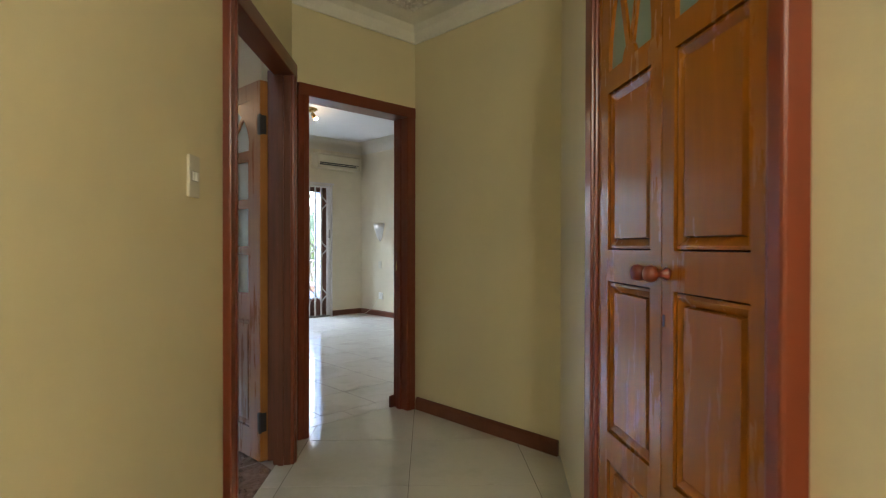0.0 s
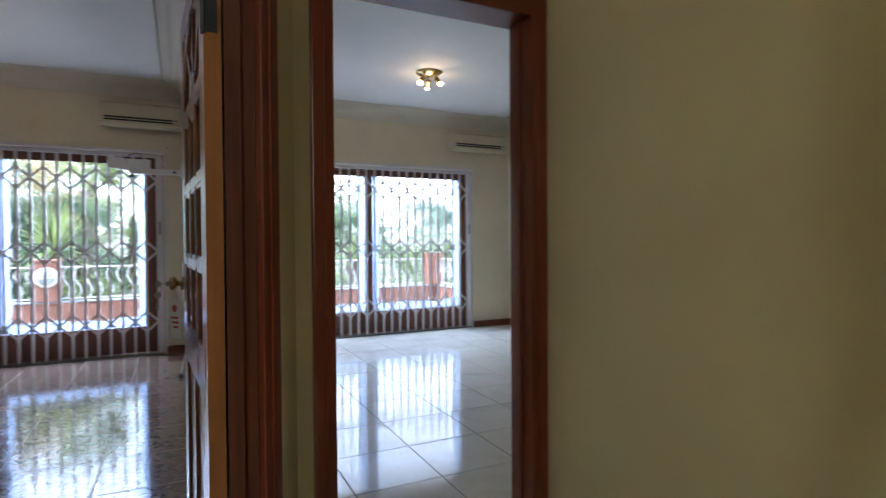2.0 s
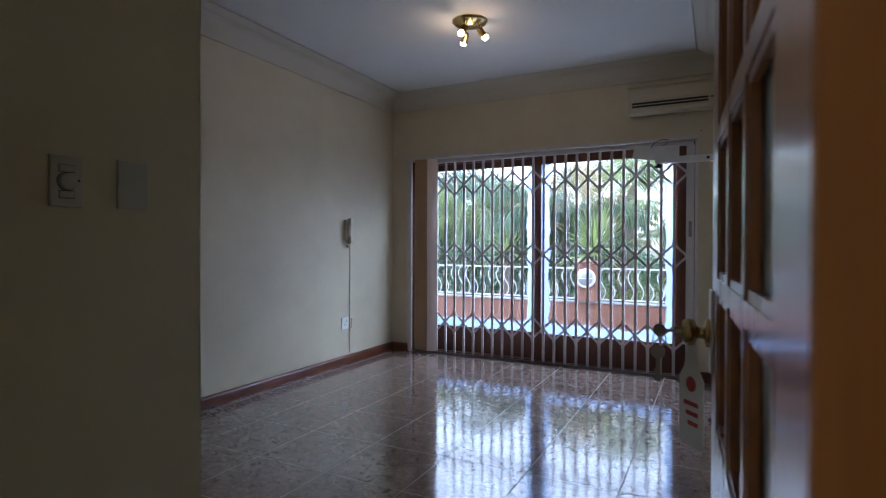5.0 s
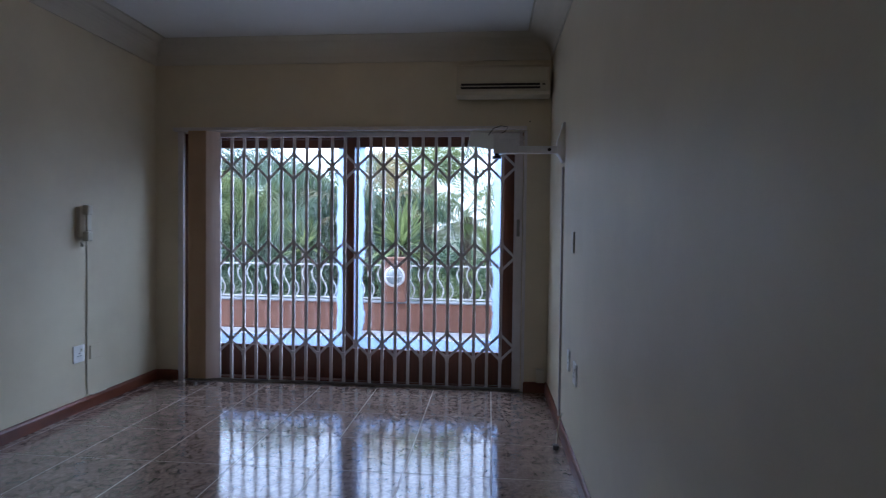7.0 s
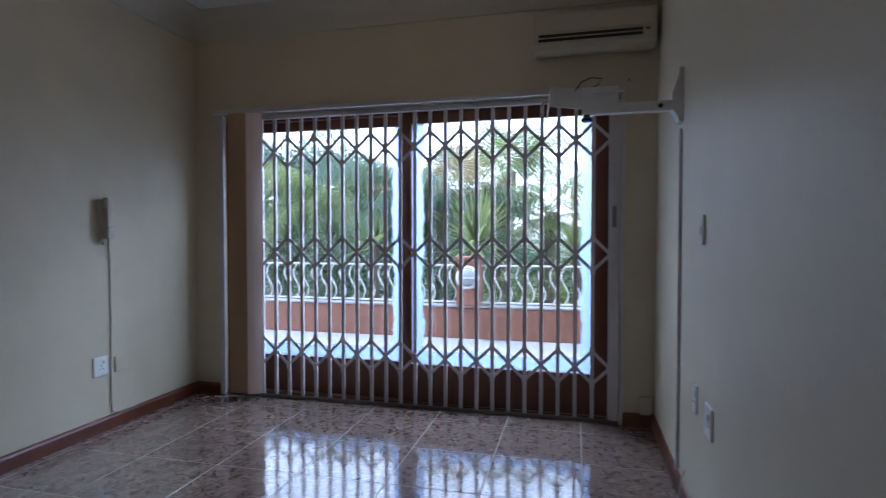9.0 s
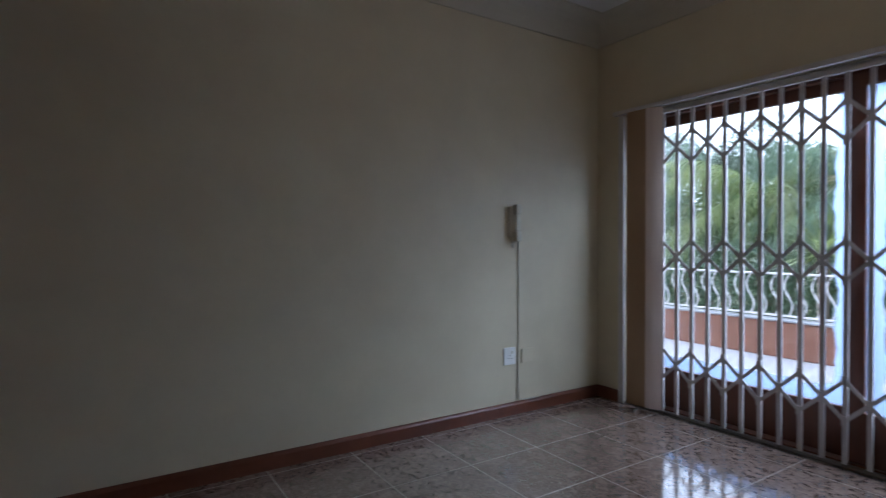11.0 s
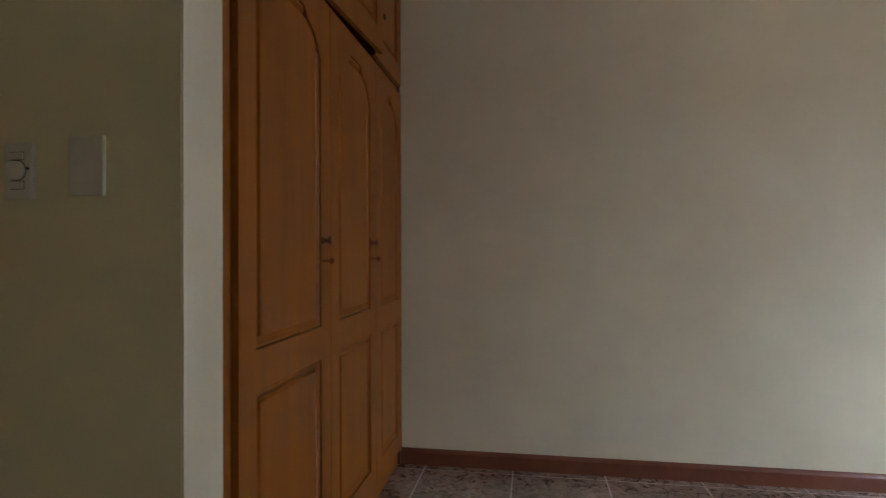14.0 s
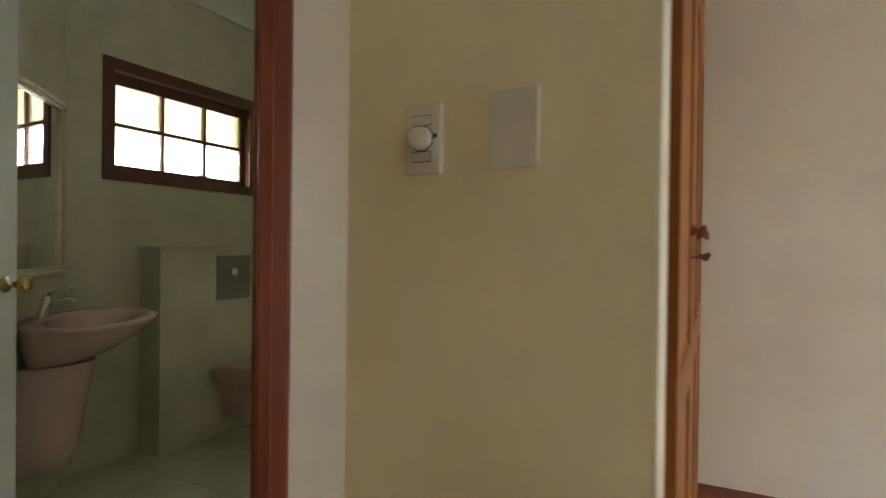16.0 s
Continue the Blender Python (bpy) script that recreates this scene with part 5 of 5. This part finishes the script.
def frond_mesh(verts, faces, base, yaw, rise, length, droop, rg, leaf_len=0.42, pairs=42, hang=0.5):
    """A feathered palm frond: a bent rib with drooping leaflets on both sides."""
    dirx = Vector((math.cos(yaw), math.sin(yaw), 0))
    side = Vector((-math.sin(yaw), math.cos(yaw), 0))
    p = Vector(base)
    ang = rise
    seg = length / pairs
    for i in range(pairs):
        t = i / pairs
        d = dirx * math.cos(ang) + Vector((0, 0, math.sin(ang)))
        q = p + d * seg
        w = 0.012 * (1 - t) + 0.003
        n = len(verts)
        verts += [tuple(p - side * w), tuple(p + side * w), tuple(q + side * w), tuple(q - side * w)]
        faces.append((n, n + 1, n + 2, n + 3))
        if i > 2:
            ll = leaf_len * (0.45 + 0.55 * math.sin(math.pi * min(1, t * 1.05))) * rg.uniform(0.85, 1.1)
            for s in (-1, 1):
                out = (side * s * 0.75 + d * 0.55 + Vector((0, 0, -hang * rg.uniform(0.5, 1.2)))).normalized()
                wv = d * 0.011
                mid = p + out * ll * 0.55 + Vector((0, 0, 0.02))
                tipp = p + out * ll + Vector((0, 0, -0.10 * ll - hang * 0.1))
                n = len(verts)
                verts += [tuple(p - wv * 0.5), tuple(p + wv * 0.5), tuple(mid + wv), tuple(mid - wv), tuple(tipp)]
                faces.append((n, n + 1, n + 2, n + 3))
                faces.append((n + 3, n + 2, n + 4))
        p = q
        ang -= droop / pairs


def palm(x, y, ground, height, fronds, length, mat, seed, label, rise=(0.1, 1.3), droop=1.8, hang=0.5, leaf_len=0.5, pairs=46):
    rg = random.Random(seed)
    root = empty("palm_tree", pose(x, y, ground), label=label, category="palm tree", group="garden palms")
    lean = rg.uniform(-0.3, 0.3)
    bm = bmesh.new()
    pts = [(lean * (k / 8) ** 2, 0.1 * math.sin(k), height * k / 8) for k in range(9)]
    tube(bm, pts, 0.13, 9)
    part("trunk", bm, M_BARK, root)
    verts, faces = [], []
    for i in range(fronds):
        frond_mesh(verts, faces, (lean, 0.1 * math.sin(8), height - 0.05), i * 2.399 + rg.uniform(-0.2, 0.2), rg.uniform(*rise), length * rg.uniform(0.8, 1.1), droop * rg.uniform(0.8, 1.2), rg, leaf_len, pairs, hang)
    quads("crown", verts, faces, mat, root)
    return root


palm(-2.6, 15.0, -3.2, 5.0, 34, 2.6, M_GREEN[2], 1, "green feather palm with drooping fronds", hang=0.9)
palm(-1.1, 14.4, -3.2, 4.9, 36, 2.4, M_GREEN[0], 2, "dark green feather palm with hanging fronds", hang=1.1)
palm(-4.6, 16.5, -3.2, 6.0, 34, 2.8, M_GREEN[0], 3, "tall dark green feather palm", hang=0.9)
palm(3.6, 16.4, -3.2, 4.6, 12, 2.2, M_GREEN[2], 5, "green feather palm behind the balcony", hang=0.6)
palm(0.2, 18.5, -3.2, 6.0, 18, 2.6, M_GREEN[2], 6, "light green feather palm", hang=0.7)
palm(5.6, 17.5, -3.2, 5.4, 32, 2.5, M_GREEN[1], 7, "green feather palm beyond the side parapet", hang=0.7)
palm(9.6, 15.8, -3.2, 5.0, 34, 2.6, M_GREEN[0], 8, "feather palm with arching fronds", hang=0.6)
palm(4.2, 14.6, -3.2, 3.4, 28, 1.9, M_GREEN[2], 9, "low light green palm", hang=0.5)


def fan_palm(x, y, ground, height, count, mat, seed, label):
    """A palm with round fans of narrow blades on long stalks."""
    rg = random.Random(seed)
    root = empty("fan_palm", pose(x, y, ground), label=label, category="palm tree", group="garden fan palms")
    part("trunk", tube(bmesh.new(), [(0.04 * math.sin(k), 0.03 * k, height * k / 6) for k in range(7)], 0.12, 9), M_BARK, root)
    top = Vector((0.04 * math.sin(6), 0.18, height))
    verts, faces = [], []
    for i in range(count):
        yaw, el = i * 2.399, rg.uniform(-0.6, 1.2)
        d = Vector((math.cos(yaw) * math.cos(el), math.sin(yaw) * math.cos(el), math.sin(el)))
        s = d.cross(Vector((0, 0, 1))).normalized()
        hub = top + d * rg.uniform(0.5, 0.9)
        n = len(verts)
        verts += [tuple(top - s * 0.012), tuple(top + s * 0.012), tuple(hub + s * 0.008), tuple(hub - s * 0.008)]
        faces.append((n, n + 1, n + 2, n + 3))
        r = rg.uniform(0.5, 0.75)
        for k in range(30):
            a = radians(-125 + 250 * k / 29 + rg.uniform(-2, 2))
            o = d * math.cos(a) + s * math.sin(a)
            o = (o + Vector((0, 0, -0.15 - 0.15 * abs(math.sin(a))))).normalized()
            w = (s * math.cos(a) - d * math.sin(a)) * 0.016
            q, t = hub + o * r * 0.6, hub + o * r + Vector((0, 0, -rg.uniform(0.05, 0.16)))
            n = len(verts)
            verts += [tuple(hub), tuple(q + w), tuple(t), tuple(q - w)]
            faces.append((n, n + 1, n + 2, n + 3))
    quads("crown", verts, faces, mat, root)


fan_palm(-0.35, 14.3, -3.2, 5.0, 15, M_GREEN[3], 71, "fan palm with dry tan leaves behind the pillar")
fan_palm(0.62, 15.2, -3.2, 5.45, 22, M_GREEN[2], 72, "light green fan palm behind the railing")
fan_palm(1.45, 16.2, -3.2, 4.9, 20, M_GREEN[2], 73, "yellowish green fan palm in the garden")
fan_palm(6.4, 16.0, -3.2, 4.6, 32, M_GREEN[1], 74, "green fan palm beyond the second bedroom")


def yucca(x, y, z, n, length, seed, label):
    rg = random.Random(seed)
    root = empty("yucca_plant", pose(x, y, z), label=label, category="plant", group="garden yuccas")
    bm = bmesh.new()
    tube(bm, [(0, 0, -3.6), (0.02, 0, -2.0), (0, 0, 0.0)], 0.07, 8)
    part("stem", bm, M_BARK, root)
    verts, faces = [], []
    for i in range(n):
        yaw, el = i * 2.399, rg.uniform(-0.3, 1.45)
        d = Vector((math.cos(yaw) * math.cos(el), math.sin(yaw) * math.cos(el), math.sin(el)))
        s = d.cross(Vector((0, 0, 1))).normalized() * 0.023
        ll = length * rg.uniform(0.7, 1.05)
        k = len(verts)
        a, b = d * 0.05, d * ll * 0.5 + Vector((0, 0, 0.01))
        verts += [tuple(a - s * 0.6), tuple(a + s * 0.6), tuple(b + s), tuple(b - s), tuple(d * ll + Vector((0, 0, -0.12 * ll * math.cos(el))))]
        faces += [(k, k + 1, k + 2, k + 3), (k + 3, k + 2, k + 4)]
    quads("leaves", verts, faces, M_GREEN[2], root)


yucca(0.55, 12.75, 1.08, 130, 1.0, 21, "spiky green yucca behind the balcony pillar")
yucca(-1.05, 12.9, 1.05, 80, 0.7, 22, "spiky green yucca beside the railing")
yucca(1.95, 13.1, 0.92, 80, 0.7, 23, "spiky light green yucca beside the railing")
yucca(5.6, 13.0, 0.8, 80, 0.7, 24, "spiky green yucca by the second bedroom")


def tree(x, y, ground, height, spread, mat, seed, leaves, label, size=0.075):
    rg = random.Random(seed)
    root = empty("garden_tree", pose(x, y, ground), label=label, category="tree", group="garden trees")
    bm = bmesh.new()
    tips = []
    tube(bm, [(0, 0, 0), (0.1, 0.05, height * 0.25), (0.0, 0.1, height * 0.5)], 0.16, 8)
    for i in range(9):
        a, e = i * 2.399, rg.uniform(0.2, 1.2)
        base = Vector((0.05, 0.08, height * rg.uniform(0.22, 0.5)))
        tip = base + Vector((math.cos(a) * math.cos(e), math.sin(a) * math.cos(e), math.sin(e))) * rg.uniform(0.6, 1.0) * height * 0.45
        tube(bm, [tuple(base), tuple((base + tip) / 2 + Vector((0, 0, 0.1))), tuple(tip)], 0.045, 6)
        tips.append(tip)
    part("trunk", bm, M_BARK, root)
    verts, faces = [], []
    clumps = []
    for t in tips:
        for k in range(7):
            clumps.append((t + Vector((rg.gauss(0, 0.33), rg.gauss(0, 0.33), rg.gauss(0, 0.28))) * spread, rg.uniform(0.25, 0.55) * spread))
    for k in range(leaves):
        c, r = clumps[k % len(clumps)]
        p = c + Vector((rg.gauss(0, 0.5), rg.gauss(0, 0.5), rg.gauss(0, 0.42))) * r
        u = Vector((rg.uniform(-1, 1), rg.uniform(-1, 1), rg.uniform(-0.9, 0.3))).normalized()
        v = u.cross(Vector((rg.uniform(-1, 1), rg.uniform(-1, 1), rg.uniform(-1, 1)))).normalized()
        s = size * rg.uniform(0.6, 1.3)
        n = len(verts)
        verts += [tuple(p - u * s), tuple(p + v * s * 0.35), tuple(p + u * s), tuple(p - v * s * 0.35)]
        faces.append((n, n + 1, n + 2, n + 3))
    quads("crown", verts, faces, mat, root)


for i, (x, y, h, sp, c) in enumerate(((-8.0, 17, 8.0, 1.5, 1), (-5.2, 21, 8.5, 1.6, 0), (-2.0, 22, 7.4, 1.5, 1), (1.6, 24, 5.2, 1.1, 0), (4.0, 25, 4.8, 1.1, 2), (7.6, 26, 6.4, 1.4, 1), (12.5, 24, 5.4, 1.3, 2), (16.5, 22, 8.0, 1.5, 1), (21.0, 26, 8.0, 1.6, 0), (-11.5, 20, 9.0, 1.8, 0))):
    tree(x, y, -3.2, h, sp, M_GREEN[c], 40 + i, 13000, "leafy garden tree beyond the balcony")


def hedge(x0, x1, y, z0, z1, mat, seed, n, label):
    rg = random.Random(seed)
    verts, faces = [], []
    for k in range(n):
        p = Vector((rg.uniform(x0, x1), y + rg.gauss(0, 0.35), z0 + (z1 - z0) * rg.random() ** 0.8 + 0.25 * math.sin(k * 0.7)))
        u = Vector((rg.uniform(-0.6, 0.6), rg.uniform(-0.6, 0.6), rg.uniform(-1, 1))).normalized()
        v = u.cross(Vector((rg.uniform(-1, 1), rg.uniform(-1, 1), rg.uniform(-1, 1)))).normalized()
        s = rg.uniform(0.05, 0.14)
        i = len(verts)
        verts += [tuple(p - u * s), tuple(p + v * s * 0.13), tuple(p + u * s), tuple(p - v * s * 0.13)]
        faces.append((i, i + 1, i + 2, i + 3))
    tagged(quads("shrubbery", verts, faces, mat), label, "shrubs", kind="stuff")


hedge(-10, 0.2, 13.6, -1.2, 1.0, M_GREEN[0], 61, 13000, "dense dark green shrubs behind the railing")
hedge(0.2, 4.2, 13.8, -1.4, 0.45, M_GREEN[2], 65, 4500, "light green shrubs behind the railing")
hedge(4.2, 16, 14.0, -2.0, 0.2, M_GREEN[1], 64, 9000, "low green shrubs behind the railing")
hedge(-9, -0.6, 14.8, 0.0, 2.0, M_GREEN[1], 62, 15000, "dense green shrubs behind the railing")
hedge(-14, -2, 19.0, -3.0, 2.0, M_GREEN[0], 63, 9000, "far dark green shrubs")
hedge(-2, 20, 19.0, -3.0, 0.8, M_GREEN[1], 66, 12000, "far low green shrubs")

# ---- floors ----
def clip(poly, planes):
    """Cut a polygon by half planes (point, normal kept)."""
    for (px, py), (nx, ny) in planes:
        out = []
        for i in range(len(poly)):
            a, b = poly[i], poly[(i + 1) % len(poly)]
            da, db = (a[0] - px) * nx + (a[1] - py) * ny, (b[0] - px) * nx + (b[1] - py) * ny
            if da >= 0:
                out.append(a)
            if da * db < 0:
                t = da / (da - db)
                out.append((a[0] + (b[0] - a[0]) * t, a[1] + (b[1] - a[1]) * t))
        poly = out
        if len(poly) < 3:
            return []
    return poly


def tiles(floor, origin, pitch, turn, irange, jrange, planes, mat, gap=0.0035, skip=None):
    """Lay square tiles; whole ones share a mesh."""
    c, s = math.cos(radians(turn)), math.sin(radians(turn))
    shared = None
    g = gap / 2
    for i in range(*irange):
        for j in range(*jrange):
            loc = [(i * pitch + g, j * pitch + g), ((i + 1) * pitch - g, j * pitch + g), ((i + 1) * pitch - g, (j + 1) * pitch - g), (i * pitch + g, (j + 1) * pitch - g)]
            pts = [(origin[0] + x * c - y * s, origin[1] + x * s + y * c) for x, y in loc]
            pl = planes(pts) if callable(planes) else planes
            cut = clip(pts, pl)
            if len(cut) < 3:
                continue
            area = 0.5 * abs(sum(cut[k][0] * cut[(k + 1) % len(cut)][1] - cut[(k + 1) % len(cut)][0] * cut[k][1] for k in range(len(cut))))
            if area < 0.0015:
                continue
            if area > (pitch - gap) ** 2 * 0.999:
                if shared is None:
                    bm = bmesh.new()
                    h, b = (pitch - gap) / 2, 0.0008
                    lo = [bm.verts.new((x * h, y * h, -0.010)) for x, y in ((-1, -1), (1, -1), (1, 1), (-1, 1))]
                    md = [bm.verts.new((x * h, y * h, -b * 0.7)) for x, y in ((-1, -1), (1, -1), (1, 1), (-1, 1))]
                    hi = [bm.verts.new((x * (h - b), y * (h - b), 0)) for x, y in ((-1, -1), (1, -1), (1, 1), (-1, 1))]
                    for p, q in ((lo, md), (md, hi)):
                        for k in range(4):
                            bm.faces.new((p[k], p[(k + 1) % 4], q[(k + 1) % 4], q[k]))
                    bm.faces.new(hi)
                    ob = part("tile", bm, mat, floor)
                    shared = ob.data
                else:
                    ob = new("tile", shared)
                    ob.parent = floor
                x, y = (i + 0.5) * pitch, (j + 0.5) * pitch
                ob.matrix_basis = pose(origin[0] + x * c - y * s, origin[1] + x * s + y * c, 0, 0, 0, turn)
            else:
                cx, cy = sum(p[0] for p in cut) / len(cut), sum(p[1] for p in cut) / len(cut)
                ob = part("tile", prism(bmesh.new(), [(x - cx, y - cy) for x, y in cut], -0.010, 0.0), mat, floor)
                ob.matrix_basis = pose(cx, cy, 0)


def slab_floor(name, pts, mat, label):
    return tagged(part(name, prism(bmesh.new(), pts, -0.12, -0.0012), mat), label, "floor", kind="structure")


mid1 = D1A - 0.07 * N
bn = Vector((BB.y - BA.y, -(BB.x - BA.x))).normalized()      # from the bathroom into the room
f1 = slab_floor("floor_room", [(XW, 3.95), (0.95, 3.95), (1.78, 3.03), tuple(D1A - 0.071 * N), tuple(D1E - 0.071 * N), (XE + 0.06, 3.95), (XE + 0.06, YN + 0.05), (XW, YN + 0.05)], M_GROUT, "polished brown stone-look floor tiles with thin joints")
base_planes = [((XW, 0), (1, 0)), ((XE + 0.05, 0), (-1, 0)), ((0, YN + 0.05), (0, -1)), (tuple(mid1), (-N.x, -N.y))]
tiles(f1, (1.965 - 0.474 * 7, 7.18 - 0.474 * 9), 0.474, 0, (0, 8), (0, 13), lambda p: base_planes if p[0][1] > 4.3 else base_planes + [(tuple(BA - 0.06 * bn), tuple(bn))], M_BTILE, 0.007)
f2 = slab_floor("floor_second_room", [(XE + 0.061, 4.17), (X2E, 4.17), (X2E, YN + 0.05), (XE + 0.061, YN + 0.05)], M_GROUT2, "polished white marble floor tiles")
tiles(f2, (3.545 - 0.455 * 3, 4.74 - 0.455 * 2), 0.455, 0, (0, 11), (0, 13), [((XE + 0.065, 0), (1, 0)), ((X2E, 0), (-1, 0)), ((0, YN + 0.05), (0, -1)), ((0, 4.322), (0, 1))], M_WTILE, 0.0065)
tiles(f2, (2.80, 4.172 - 0.305), 0.455, 0, (-1, 9), (0, 1), [((XE + 0.065, 0), (1, 0)), ((X2E, 0), (-1, 0)), ((0, 4.172), (0, 1)), ((0, 4.317), (0, -1))], M_WTILE, 0.004)
f3 = slab_floor("floor_hall", [tuple(back1 - 0.06 * N), tuple(back2), tuple(CLA + 0.05 * N), (3.72, 2.76), (3.72, 4.168), (2.66, 4.168), tuple(D1E - 0.069 * N)], M_GROUT2, "polished pale marble hall floor tiles")
hall_planes = [(tuple(D1A - 0.067 * N), (N.x, N.y)), ((0, 4.167), (0, -1)), ((3.72, 0), (-1, 0)), ((0, -1.6), (0, 1))]
tiles(f3, (2.831, 3.096), 0.62, 48, (-8, 4), (-3, 4), hall_planes, M_HTILE, 0.003)
f4 = slab_floor("floor_bathroom", [(-1.25, 1.85), (0.28, 1.85), tuple(W1), tuple(BA - 0.061 * bn), tuple(BB - 0.061 * bn), (0.8, 4.0), (-1.25, 4.0)], M_GROUT2, "pale cream bathroom floor tiles")
M_BFLOOR = material("cream_bathroom_tile", (0.50, 0.50, 0.38), 0.25, (0.42, 0.42, 0.32), 3, vary=1)
tiles(f4, (-1.25, 1.85), 0.42, 0, (0, 7), (0, 6), [((0, 3.99), (0, -1)), (tuple(BA - 0.063 * bn), (-bn.x, -bn.y)), (tuple(W0), (-(W1 - W0).y, (W1 - W0).x))], M_BFLOOR)
